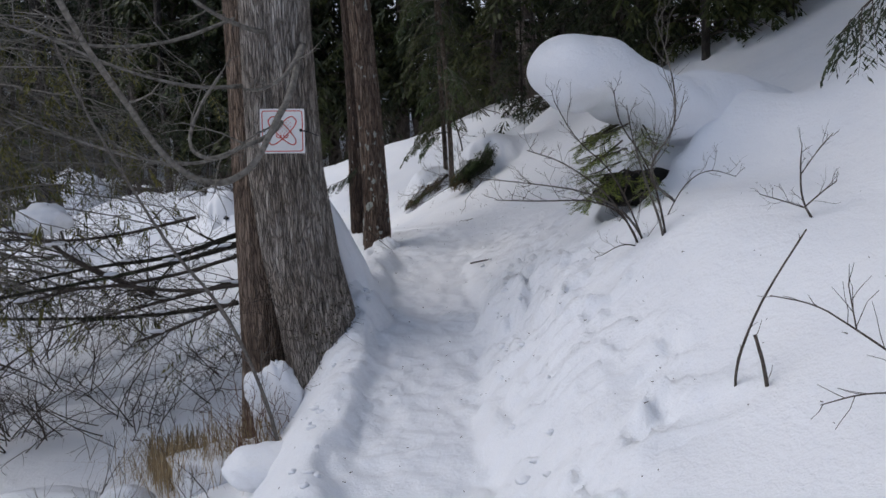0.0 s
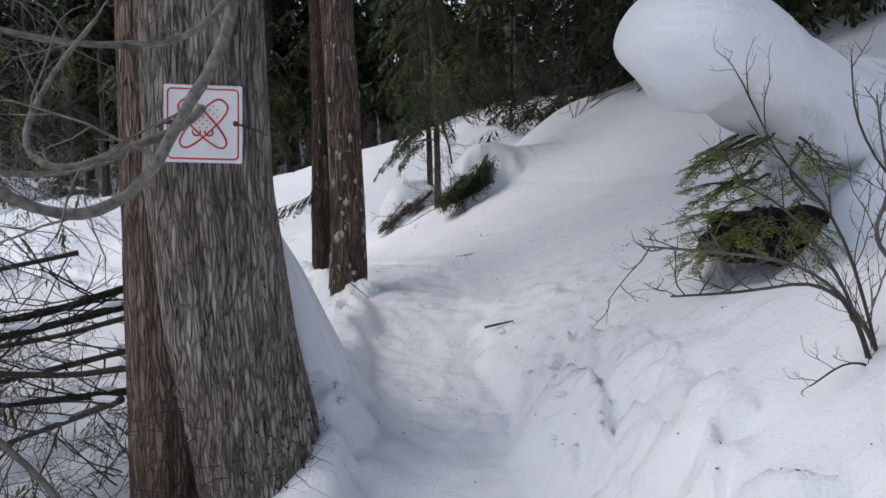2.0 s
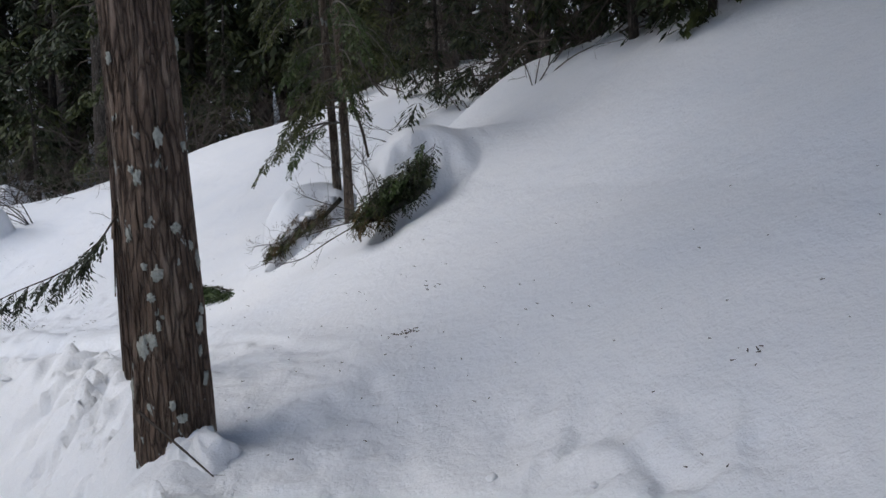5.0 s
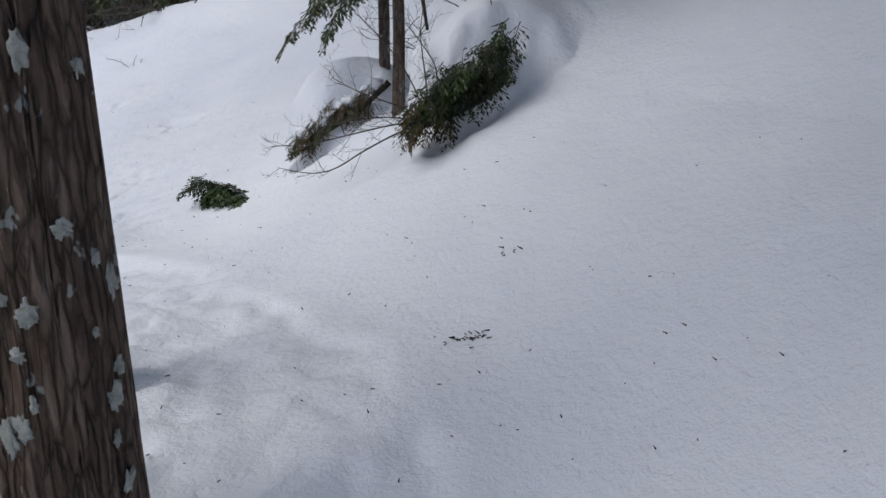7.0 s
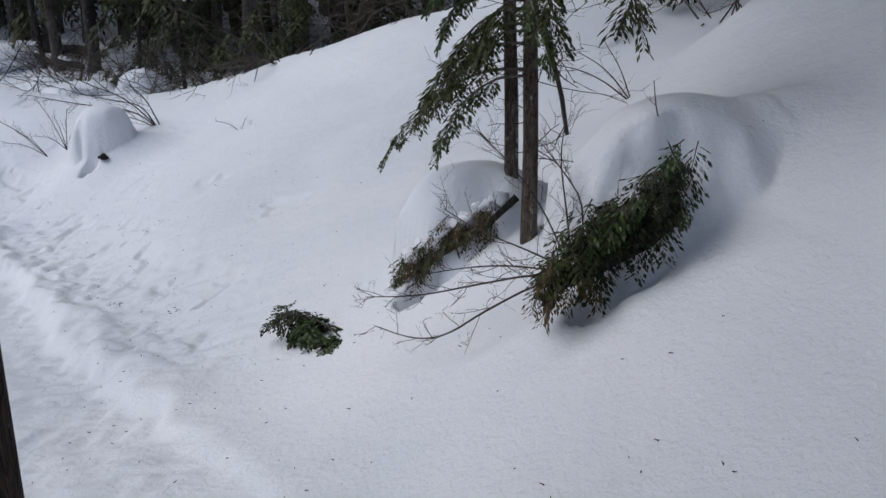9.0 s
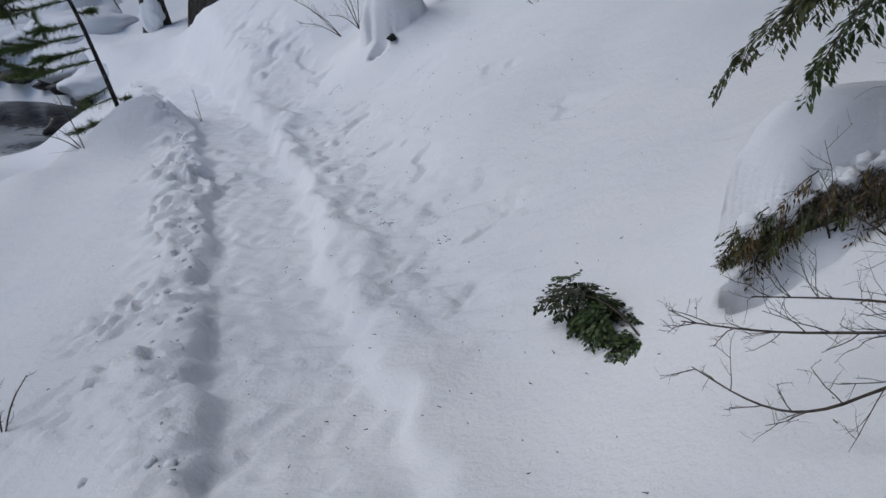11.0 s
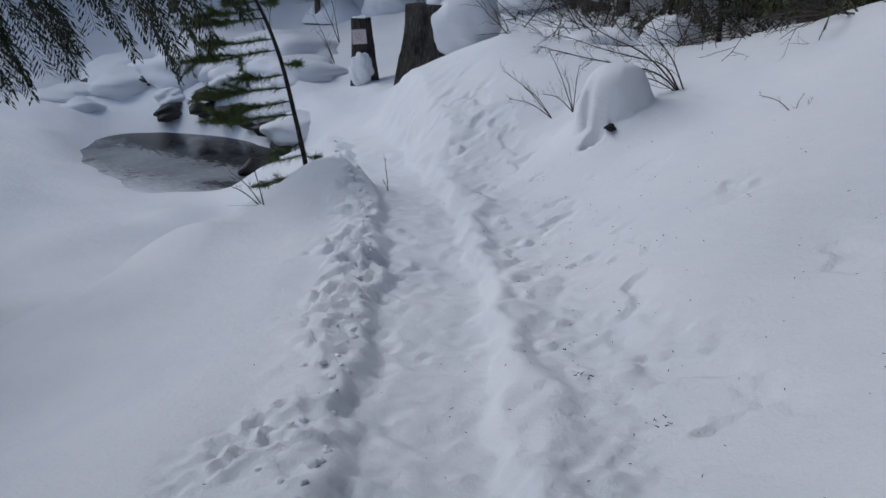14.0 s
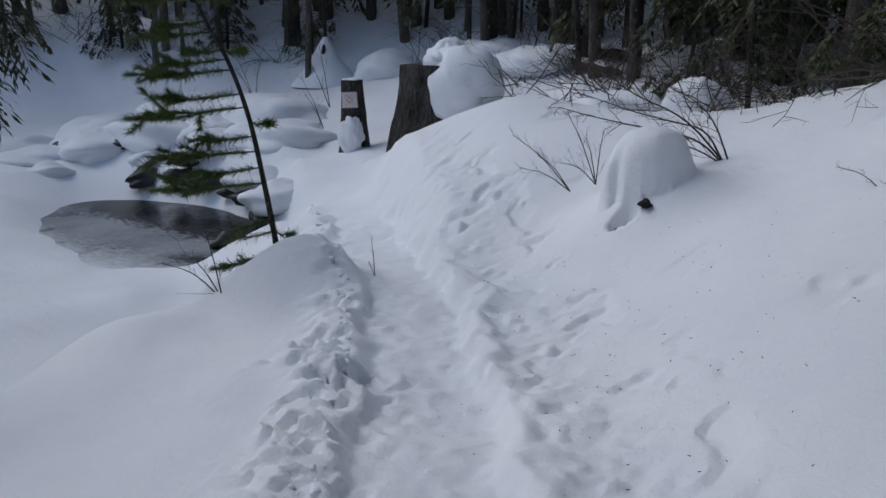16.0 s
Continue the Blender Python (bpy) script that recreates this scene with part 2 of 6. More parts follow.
def relief(x, y, fine=True):
    """The height of the snow."""
    x, y = np.asarray(x, float), np.asarray(y, float)
    d, z, s = trail_frame(x, y)
    r, l = np.maximum(d, 0), np.maximum(-d, 0)
    late = step(16.0, 20.5, s)          # past the two trees the trail drops into the open
    far = step(26.0, 31.0, s)
    # uphill side
    bank = 0.30 * (1 - step(13.6, 16.2, s))
    off = 0.75 - 0.2 * step(14.0, 16.5, s) + 0.35 * step(17.5, 20.0, s)
    m = r - off
    rise = bank * step(0.30, 0.85, r) + (0.50 * (1 - late) + 0.42 * late) * 0.5 * (m + np.sqrt(m * m + 0.05) + off - np.sqrt(off * off + 0.05))
    rise = rise + 0.22 * np.maximum(r - 2.2, 0) * (1 - late)
    rise = np.where(rise < 3.0, rise, 3.0 + (rise - 3.0) * 0.35)
    rise = rise * (1 - far) + far * 0.22 * np.maximum(r - 0.6, 0)
    rise = rise + 0.50 * step(0.30, 0.80, r) * step(25.8, 28.2, s) * (1 - step(31.0, 33.5, s)) * (1 - step(2.0, 5.0, r))
    # creek side: a drop at first, a long easy bank later
    drop = 0.62 * step(0.45, 1.15, l) + 0.50 * step(0.9, 3.2, l)
    low = step(24.0, 27.5, s)
    ease = 0.06 * step(0.5, 1.0, l) + (0.20 + 0.28 * low) * step(0.9, 2.4, l) + (0.75 + 0.5 * low) * step(1.9 - 0.4 * low, 5.0, l)
    side = drop * (1 - late) + ease * late * (1 - 0.55 * far)
    h = z + rise - side
    for cx, cy, rx, ry, up in SWELLS:
        h = h + up * np.exp(-(((x - cx) / rx) ** 2 + ((y - cy) / ry) ** 2))
    # crest on the uphill side, and the hollow behind it
    crest = 17.9 + 0.10 * (x + 4.0)
    back = step(0.0, 5.0, y - crest) * step(-9.0, -3.0, x)
    h = h - back * (0.4 + 0.35 * np.maximum(h - 1.0, 0))
    # wooded hillside all round
    out = np.hypot(x + 3.0, y - 12.0)
    h = h + 0.34 * np.maximum(out - 21.0, 0) * step(-30, 6, y - 0.4 * x) + 0.25 * np.maximum(out - 30.0, 0)
    h = h + 0.07 * lattice(x * 0.7, y * 0.7, 1) * step(0.6, 2.0, np.abs(d)) + 0.16 * lattice(x * 0.23, y * 0.23, 2) * step(2.0, 6.0, np.abs(d))
    # level snow on the creek flat, and the bed with its pond
    flat = -0.9 + 0.03 * lattice(x * 0.8, y * 0.8, 57)
    level = step(5.0, 6.5, -x) * step(11.0, 13.0, y)
    h = h + level * (0.5 * (h + flat + np.sqrt((h - flat) ** 2 + 0.02)) - h)
    shore = 1 + 0.32 * lattice(x * 0.9, y * 0.9, 51) + 0.20 * lattice(x * 2.3, y * 2.3, 52)
    bed = np.exp(-shore * (((x + 14.0) / 3.5) ** 2 + ((y - 18.85 + 0.12 * (x + 14.0)) / 1.8) ** 2) ** 2)
    h = h * (1 - bed) + np.minimum(h, -1.35) * bed
    for cx, cy, ra, rb, turn, foot, top in DOMES:
        ct, st = math.cos(radians(turn)), math.sin(radians(turn))
        u, v = ((x - cx) * ct + (y - cy) * st) / ra, (-(x - cx) * st + (y - cy) * ct) / rb
        q = np.sqrt(u * u + v * v) * (1 + 0.14 * lattice(x * 4, y * 4, 31) + 0.09 * lattice(x * 11, y * 11, 33))
        dome = np.where(q < 1, foot + (top - foot) * np.maximum(1 - q ** 2.4, 0) ** 0.5, foot - 3.0)
        h = 0.5 * (h + dome + np.sqrt((h - dome) ** 2 + 0.17 ** 2)) - 0.012
    if fine:
        for cx, cy, ra, rb, turn, deep in HOLLOWS:
            ct, st = math.cos(radians(turn)), math.sin(radians(turn))
            u, v = ((x - cx) * ct + (y - cy) * st) / ra, (-(x - cx) * st + (y - cy) * ct) / rb
            q = np.sqrt(u * u + v * v) * (1 + 0.25 * lattice(x * 9, y * 9, 32))
            h = h - deep * (1 - step(0.72, 1.0, q))
        wander = 0.10 * lattice(s * 1.3, s * 0, 41) + 0.05 * lattice(s * 3.7, s * 0, 42) + 0.05 * lattice(x * 6.1, y * 6.1, 46)
        dl, dr = -d + wander, d + wander
        tread = 1 - step(0.30, 0.42, np.abs(d) + 0.08 * lattice(x * 5, y * 5, 43))
        early = 1 - step(14.0, 16.5, s)
        patch = step(-0.35, 0.35, lattice(x * 1.9, y * 1.9, 44) + 0.4 * lattice(x * 4.3, y * 4.3, 45))
        left = np.exp(-((dl - 0.54 - 0.12 * patch) / (0.19 + 0.16 * patch)) ** 2) * (0.35 + 0.65 * (1 - early)) * (0.45 + 0.55 * patch)
        right = np.exp(-((dr - 0.74) / 0.36) ** 2) * (0.30 * (1 - early) * step(19.0, 20.5, s) + early * step(10.2, 11.2, s) * (0.55 + 0.45 * patch))
        a = lattice(x * 9, y * 9, 3)
        b = lattice(x * 17, y * 17, 4)
        g = lattice(x * 33, y * 33, 14)
        c = clods(x * 9.5 + 0.7 * a + 0.3 * b, y * 9.5 + 0.7 * b - 0.3 * a, 5, 13)
        e = clods(x * 4.3 + 0.7 * lattice(x * 5, y * 5, 47) + 0.3 * a, y * 4.3 + 0.7 * lattice(x * 5, y * 5, 48) + 0.35 * b, 8, 16)
        h = h - tread * (0.10 - 0.075 * step(14.5, 16.0, s) * (1 - step(18.0, 20.0, s))) + tread * (0.010 * a + 0.008 * b + 0.007 * c)
        h = h + left * (0.05 * c + 0.055 * e + 0.034 * b + 0.018 * g + 0.02)
        h = h + right * (0.05 * c + 0.085 * e + 0.022 * b + 0.012 * g)
        # older prints on the open slope
        old = np.exp(-((d - 1.15) / 0.35) ** 2) * step(19.5, 21.0, s)
        h = h - old * 0.045 * step(0.25, 0.75, e + 0.3 * a)
        steps = np.exp(-((d - 2.3) / 0.9) ** 2) * step(19.5, 21.0, s)
        h = h - steps * 0.028 * step(0.66, 0.95, clods(x * 2.6 + 0.3 * a, y * 2.6, 12, 18))
        ridge = np.exp(-((dr - 0.50) / 0.10) ** 2) * step(19.0, 21.0, s)
        h = h + 0.05 * ridge
        h = h + 0.006 * lattice(x * 3, y * 3, 6) + 0.0022 * a + 0.02 * lattice(x * 1.6, y * 1.6, 9)
    return h


def ground(x, y):
    return float(relief(np.array([x]), np.array([y]))[0])

# ---------------------------------------------------------------- building tools
class Shape:
    """Vertices and faces of one mesh."""

    def __init__(self):
        self.v, self.f = [], []

    def quad(self, a, b, c, d):
        k = len(self.v)
        self.v += [tuple(a), tuple(b), tuple(c), tuple(d)]
        self.f.append((k, k + 1, k + 2, k + 3))

    def tube(self, pts, radii, sides=6, wobble=0.0, rng=random, cap=True):
        pts = [Vector(p) for p in pts]
        k0 = len(self.v)
        t = (pts[1] - pts[0]).normalized()
        u = t.orthogonal().normalized()
        for i, p in enumerate(pts):
            if i:
                nt = (pts[min(i + 1, len(pts) - 1)] - pts[i - 1]).normalized()
                u = (u - nt * u.dot(nt)).normalized()
                t = nt
            w = t.cross(u)
            for j in range(sides):
                a = 2 * math.pi * j / sides
                r = radii[i] * (1 + (rng.uniform(-wobble, wobble) if wobble else 0))
                self.v.append(tuple(p + r * (math.cos(a) * u + math.sin(a) * w)))
        for i in range(len(pts) - 1):
            for j in range(sides):
                a, b = k0 + i * sides + j, k0 + i * sides + (j + 1) % sides
                self.f.append((a, b, b + sides, a + sides))
        if cap:
            self.f.append(tuple(range(k0 + sides - 1, k0 - 1, -1)))
            e = k0 + (len(pts) - 1) * sides
            self.f.append(tuple(range(e, e + sides)))

    def mesh(self, name, smooth=True):
        me = bpy.data.meshes.new(name)
        me.from_pydata(self.v, [], self.f)
        if smooth:
            me.polygons.foreach_set("use_smooth", [True] * len(me.polygons))
        me.update()
        return me


def part(name, shape, mat, parent=None, label="", smooth=True):
    """Links a shape (or a bmesh) as one mesh object, under a thing or a part."""
    if isinstance(shape, Shape):
        me = shape.mesh(name, smooth)
    else:
        me = bpy.data.meshes.new(name)
        shape.to_mesh(me)
        shape.free()
        if smooth:
            me.polygons.foreach_set("use_smooth", [True] * len(me.polygons))
    me.materials.append(mat)
    ob = new(name, me)
    if parent:
        ob.parent = parent
    if label:
        tagged(ob, label)
    return ob


def thing(name, place, label, category, group="", kind=""):
    ob = new(name)
    ob.empty_display_size = 0.1
    ob.location = place
    return tagged(ob, label, category, group, kind)


def bend(a, b, rng, n=6, sway=0.08, sag=0.0):
    """A crooked line from a to b."""
    a, b = Vector(a), Vector(b)
    length = (b - a).length
    out, off = [], Vector()
    for i in range(n + 1):
        t = i / n
        if 0 < i < n:
            off = off * 0.6 + Vector((rng.gauss(0, 1), rng.gauss(0, 1), rng.gauss(0, 1))) * sway * length / n
        out.append(a.lerp(b, t) + (off if 0 < i < n else Vector()) - Vector((0, 0, sag * length * 4 * t * (1 - t))))
    return out


def taper(n, r0, r1, power=1.0):
    return [r0 + (r1 - r0) * (i / n) ** power for i in range(n + 1)]


def smooth_line(pts, times=2):
    pts = [Vector(p) for p in pts]
    for _ in range(times):
        out = [pts[0]]
        for a, b in zip(pts, pts[1:]):
            out += [a.lerp(b, 0.25), a.lerp(b, 0.75)]
        pts = out + [pts[-1]]
    return pts


def twigs(shape, start, way, length, radius, rng, depth=3, spread=0.7, kids=4, lift=0.1, sides=4):
    """A bare branch that forks again and again."""
    way = Vector(way).normalized()
    n = 4 if depth > 1 else 3
    pts, p = [Vector(start)], Vector(start)
    d = way.copy()
    for i in range(n):
        d = (d + Vector((rng.gauss(0, 0.16), rng.gauss(0, 0.16), rng.gauss(0, 0.16) + lift * 0.3))).normalized()
        p = p + d * length / n
        pts.append(p)
    shape.tube(pts, taper(n, radius, radius * 0.5), sides if depth > 1 else 3, cap=False)
    if depth <= 1:
        return
    for k in range(kids):
        t = 0.3 + 0.7 * (k + rng.random()) / kids
        i = min(int(t * n), n - 1)
        base = pts[i].lerp(pts[i + 1], t * n - i)
        side = Vector((rng.gauss(0, 1), rng.gauss(0, 1), rng.gauss(0, 0.7))).normalized()
        nd = (d * (1 - spread * 0.5) + side * spread + Vector((0, 0, lift))).normalized()
        twigs(shape, base, nd, length * rng.uniform(0.35, 0.6), radius * 0.55, rng, depth - 1, spread, max(2, kids - 1), lift, sides)


def spray(leaf, stem, start, way, length, rng, droop=0.35, width=0.35, leaf_len=0.045, leaf_w=0.012, pairs=12, stem_r=0.006, per=4):
    """A flat evergreen spray: a drooping stem with side twigs set with small leaves."""
    way = Vector(way).normalized()
    pts, p, d = [Vector(start)], Vector(start), way.copy()
    n = 5
    for i in range(n):
        d = (d + Vector((rng.gauss(0, 0.06), rng.gauss(0, 0.06), -droop / n * 1.6))).normalized()
        p = p + d * length / n
        pts.append(p)
    if stem is not None:
        stem.tube(pts, taper(n, stem_r, stem_r * 0.3), 4, cap=False)
    for k in range(pairs):
        t = 0.12 + 0.88 * k / pairs
        i = min(int(t * n), n - 1)
        base = pts[i].lerp(pts[i + 1], t * n - i)
        d = (pts[i + 1] - pts[i]).normalized()
        side = d.cross(Vector((0, 0, 1)))
        side = side.normalized() if side.length > 0.05 else Vector((1, 0, 0))
        reach = width * length * (1 - 0.75 * t) * rng.uniform(0.7, 1.15) + leaf_len
        for sgn in (-1, 1):
            td = (d * 0.75 + side * sgn + Vector((0, 0, rng.uniform(-0.45, 0.05)))).normalized()
            m = max(2, min(per, int(reach / leaf_len)))
            for j in range(m):
                q = base + td * reach * (j + 0.2) / m
                fan = (td + d * rng.uniform(-0.2, 0.5) + Vector((0, 0, rng.uniform(-0.35, 0.12)))).normalized()
                wv = fan.cross(Vector((rng.gauss(0, 0.4), rng.gauss(0, 0.4), 1))).normalized() * leaf_w * rng.uniform(0.7, 1.3)
                e = q + fan * reach / m * rng.uniform(0.9, 1.5)
                mid = q.lerp(e, 0.45)
                leaf.quad(q, mid + wv, e, mid - wv)
    return pts

# ---------------------------------------------------------------- the snow sheet
def spread_axis(lo, hi, step_in, out_lo, out_hi, grow=1.16):
    mid = list(np.arange(lo, hi, step_in))
    left, s, v = [], step_in, lo
    while v > out_lo:
        s = min(s * grow, 12.0)
        v -= s
        left.append(v)
    right, s, v = [], step_in, mid[-1]
    while v < out_hi:
        s = min(s * grow, 12.0)
        v += s
        right.append(v)
    return np.array(left[::-1] + mid + right)


def build_ground():
    xs, ys = spread_axis(-8.2, 1.7, 0.028, -400, 400, 1.07), spread_axis(2.6, 17.8, 0.028, -400, 400, 1.07)
    gx, gy = np.meshgrid(xs, ys)
    h = relief(gx, gy)
    nx, ny = len(xs), len(ys)
    co = np.stack([gx, gy, h], -1).reshape(-1, 3)
    i = (np.arange(ny - 1)[:, None] * nx + np.arange(nx - 1)[None, :]).reshape(-1)
    faces = np.stack([i, i + 1, i + nx + 1, i + nx], -1)
    me = bpy.data.meshes.new("ground")
    me.vertices.add(len(co))
    me.vertices.foreach_set("co", co.reshape(-1))
    me.loops.add(faces.size)
    me.loops.foreach_set("vertex_index", faces.reshape(-1).astype(np.int32))
    me.polygons.add(len(faces))
    me.polygons.foreach_set("loop_start", np.arange(0, faces.size, 4, dtype=np.int32))
    me.polygons.foreach_set("use_smooth", np.ones(len(faces), bool))
    me.update()
    me.validate()
    me.materials.append(SNOW)
    return tagged(new("ground", me), "deep snow cover with a trodden footpath and broken edges", "ground", kind="structure")


build_ground()

# ---------------------------------------------------------------- trunks, snow masses, shared builders
def column(line, sides=64, rows=110, ridge=0.05, coarse=14.0, seed=7, flare=0.0):
    """A furrowed trunk round a line of (x, y, z, radius)."""
    line = np.array(line, float)
    zs = np.linspace(line[0, 2], line[-1, 2], rows)
    zs = line[0, 2] + (line[-1, 2] - line[0, 2]) * np.linspace(0, 1, rows) ** 1.6
    cx, cy, r = (np.interp(zs, line[:, 2], line[:, k]) for k in (0, 1, 3))
    for a in (cx, cy, r):
        a[1:-1] = (a[:-2] + a[1:-1] * 2 + a[2:]) / 4
    ang = np.linspace(0, 2 * math.pi, sides, endpoint=False)
    A, Z = np.meshgrid(ang, zs)
    k = coarse / (2 * math.pi)
    wob = 0.25 * np.sin(Z * 2.1 + seed)
    u = np.cos(A + wob * 0.3) * k * 2.2, np.sin(A + wob * 0.3) * k * 2.2
    strip = np.abs(lattice(u[0] * 2.6 + Z * 0.5, u[1] * 2.6 + Z * 0.3, seed + 5))
    f = -1.1 * (1 - np.minimum(strip * 5.0, 1.0)) + 0.35 * lattice(u[0] * 1.7 + Z * 0.55, u[1] * 1.7 + Z * 0.35, seed) * 0.6 + lattice(u[0] * 4.1 + Z * 0.9, u[1] * 4.1 - Z * 1.1, seed + 1) * 0.4
    lobes = 0.6 * lattice(np.cos(A) * 1.3 + 7 + Z * 0.1, np.sin(A) * 1.3 + 3, seed + 2)
    low = np.exp(-(Z - zs[0]) / 0.35)
    R = r[:, None] * (1 + ridge * f + 0.10 * lobes + flare * low * (0.6 + 0.8 * np.maximum(lobes, -0.3)))
    X, Y = cx[:, None] + R * np.cos(A), cy[:, None] + R * np.sin(A)
    sh = Shape()
    sh.v = [tuple(p) for p in np.stack([X, Y, Z], -1).reshape(-1, 3)]
    for i in range(rows - 1):
        for j in range(sides):
            a, b = i * sides + j, i * sides + (j + 1) % sides
            sh.f.append((a, b, b + sides, a + sides))
    sh.f.append(tuple(range((rows - 1) * sides, rows * sides)))
    return sh


def blob(c, rad, seed=1, amp=0.12, rough=0.03, n=(56, 34), turn=0.0, scale=1.6):
    """A rounded mass of snow."""
    u = np.linspace(0, 2 * math.pi, n[0], endpoint=False)
    v = np.linspace(0.04, math.pi - 0.04, n[1])
    U, V = np.meshgrid(u, v)
    d = np.stack([np.cos(U) * np.sin(V), np.sin(U) * np.sin(V), np.cos(V)], -1)
    w = 1 + amp * lattice(d[..., 0] * scale + 5 + d[..., 2], d[..., 1] * scale + d[..., 2] * scale, seed) + rough * lattice(d[..., 0] * 6 + d[..., 2] * 3, d[..., 1] * 6 - d[..., 2] * 4, seed + 3)
    p = d * w[..., None] * np.array(rad)
    ct, st = math.cos(turn), math.sin(turn)
    x, y = p[..., 0] * ct - p[..., 1] * st, p[..., 0] * st + p[..., 1] * ct
    sh = Shape()
    sh.v = [tuple(q) for q in np.stack([x + c[0], y + c[1], p[..., 2] + c[2]], -1).reshape(-1, 3)]
    for i in range(n[1] - 1):
        for j in range(n[0]):
            a, b = i * n[0] + j, i * n[0] + (j + 1) % n[0]
            sh.f.append((a, a + n[0], b + n[0], b))
    sh.f.append(tuple(range(n[0])))
    sh.f.append(tuple(range(len(sh.v) - 1, len(sh.v) - n[0] - 1, -1)))
    return sh


def drift_roll(line, seed, sides=72, per=26, flat=0.92):
    """A roll of wind-packed snow along (x, y, z, radius), closed at its ends, lumpy underneath."""
    line = np.array(line, float)
    a, b = line[0], line[-1]
    head, tail = (a - line[1])[:3], (b - line[-2])[:3]
    head, tail = head / np.linalg.norm(head), tail / np.linalg.norm(tail)
    t = np.linspace(0, len(line) - 1, per * (len(line) - 1))
    c = np.stack([np.interp(t, np.arange(len(line)), line[:, k]) for k in range(4)], -1)
    for _ in range(14):
        c[1:-1] = (c[:-2] + 2 * c[1:-1] + c[2:]) / 4
    cap = np.linspace(math.pi / 2, 0.06, 16)[::-1]
    first = [np.append(a[:3] + head * a[3] * math.cos(k), a[3] * math.sin(k)) for k in cap[:-1]]
    last = [np.append(b[:3] + tail * b[3] * math.cos(k), b[3] * math.sin(k)) for k in cap[:-1][::-1]]
    c = np.array(first + list(c) + last)
    n = len(c)
    way = np.gradient(c[:, :3], axis=0)
    way /= np.linalg.norm(way, axis=1)[:, None] + 1e-9
    side = np.cross(way, (0, 0, 1.0))
    side /= np.linalg.norm(side, axis=1)[:, None] + 1e-9
    up = np.cross(side, way)
    ang = np.linspace(0, 2 * math.pi, sides, endpoint=False)
    u = c[:, None, :3] * 1.0
    d = side[:, None] * np.cos(ang)[None, :, None] + up[:, None] * np.sin(ang)[None, :, None] * flat
    p = u + d * c[:, None, 3:4]
    under = np.maximum(-np.sin(ang), 0)[None]
    w = 1 + 0.12 * lattice(p[..., 0] * 3.4 + p[..., 2], p[..., 1] * 3.4 + p[..., 2] * 2, seed) + under * 0.24 * lattice(p[..., 0] * 7 + p[..., 2] * 2, p[..., 1] * 7 - p[..., 2] * 3, seed + 1) + (0.012 + 0.03 * under) * lattice(p[..., 0] * 19, p[..., 1] * 19 + p[..., 2] * 17, seed + 2)
    p = u + d * c[:, None, 3:4] * w[..., None]
    lift = p[..., 2] - c[:, None, 2]
    p[..., 2] = c[:, None, 2] + np.where(lift < 0, lift * 0.72, lift)
    sh = Shape()
    sh.v = [tuple(q) for q in p.reshape(-1, 3)]
    for i in range(n - 1):
        for j in range(sides):
            k, m = i * sides + j, i * sides + (j + 1) % sides
            sh.f.append((k, m, m + sides, k + sides))
    sh.f.append(tuple(range(sides - 1, -1, -1)))
    sh.f.append(tuple(range((n - 1) * sides, n * sides)))
    return sh


def snow_mass(name, c, rad, label, seed=1, amp=0.12, turn=0.0, rough=0.03, n=(56, 34), group=""):
    ob = part(name, blob((0, 0, 0), rad, seed, amp, rough, n, turn), SNOW)
    ob.location = c
    return tagged(ob, label, "snow mound", group)


def stem(shape, pts, r0, r1, rng, twig_len=0.0, count=0, depth=2, spread=0.9, lift=0.15, sides=6, start=0.25):
    """A branch along given points, with side twigs."""
    pts = smooth_line(pts, 2)
    shape.tube(pts, taper(len(pts) - 1, r0, r1), sides, 0.12, rng)
    for k in range(count):
        t = start + (1 - start) * (k + rng.random()) / count
        i = min(int(t * (len(pts) - 1)), len(pts) - 2)
        d = (pts[i + 1] - pts[i]).normalized()
        side = Vector((rng.gauss(0, 1), rng.gauss(0, 1), rng.gauss(0, 0.8))).normalized()
        twigs(shape, pts[i], d + side * spread + Vector((0, 0, lift)), twig_len * rng.uniform(0.5, 1.2) * (1.1 - 0.5 * t), max(0.0016, r0 * 0.28), rng, depth, 0.7, 3, lift)


def crown(parent, foot, z0, z1, reach, count, seed):
    """High boughs of a tall cedar, one part each."""
    rng = random.Random(seed)
    st, lf = Shape(), Shape()
    for k in range(count):
        u = (k + rng.random()) / count
        z = z0 + (z1 - z0) * u
        a = rng.uniform(0, 6.28)
        L = reach * (1.05 - 0.8 * u) * rng.uniform(0.7, 1.1)
        pts, p, d = [Vector((foot[0], foot[1], z))], Vector((foot[0], foot[1], z)), Vector((math.cos(a), math.sin(a), 0.25))
        for i in range(5):
            d = (d + Vector((rng.gauss(0, 0.08), rng.gauss(0, 0.08), -0.14))).normalized()
            p = p + d * L / 5
            pts.append(p)
        st.tube(pts, taper(5, 0.012 + 0.008 * L, 0.004), 5, cap=False)
        for i in range(1, 6):
            side = d.cross(Vector((0, 0, 1))).normalized()
            for s in (-1, 0, 1):
                spray(lf, None, pts[i], (pts[i] - pts[i - 1]).normalized() * 0.8 + side * s + Vector((0, 0, -0.3)), L * 0.3, rng, 0.7, 0.5, 0.14, 0.045, 5, 0.002, 2)
    tagged(part("high_boughs", st, TWIG, parent), kind="stuff")
    part("crown", lf, LEAF_DARK, parent)


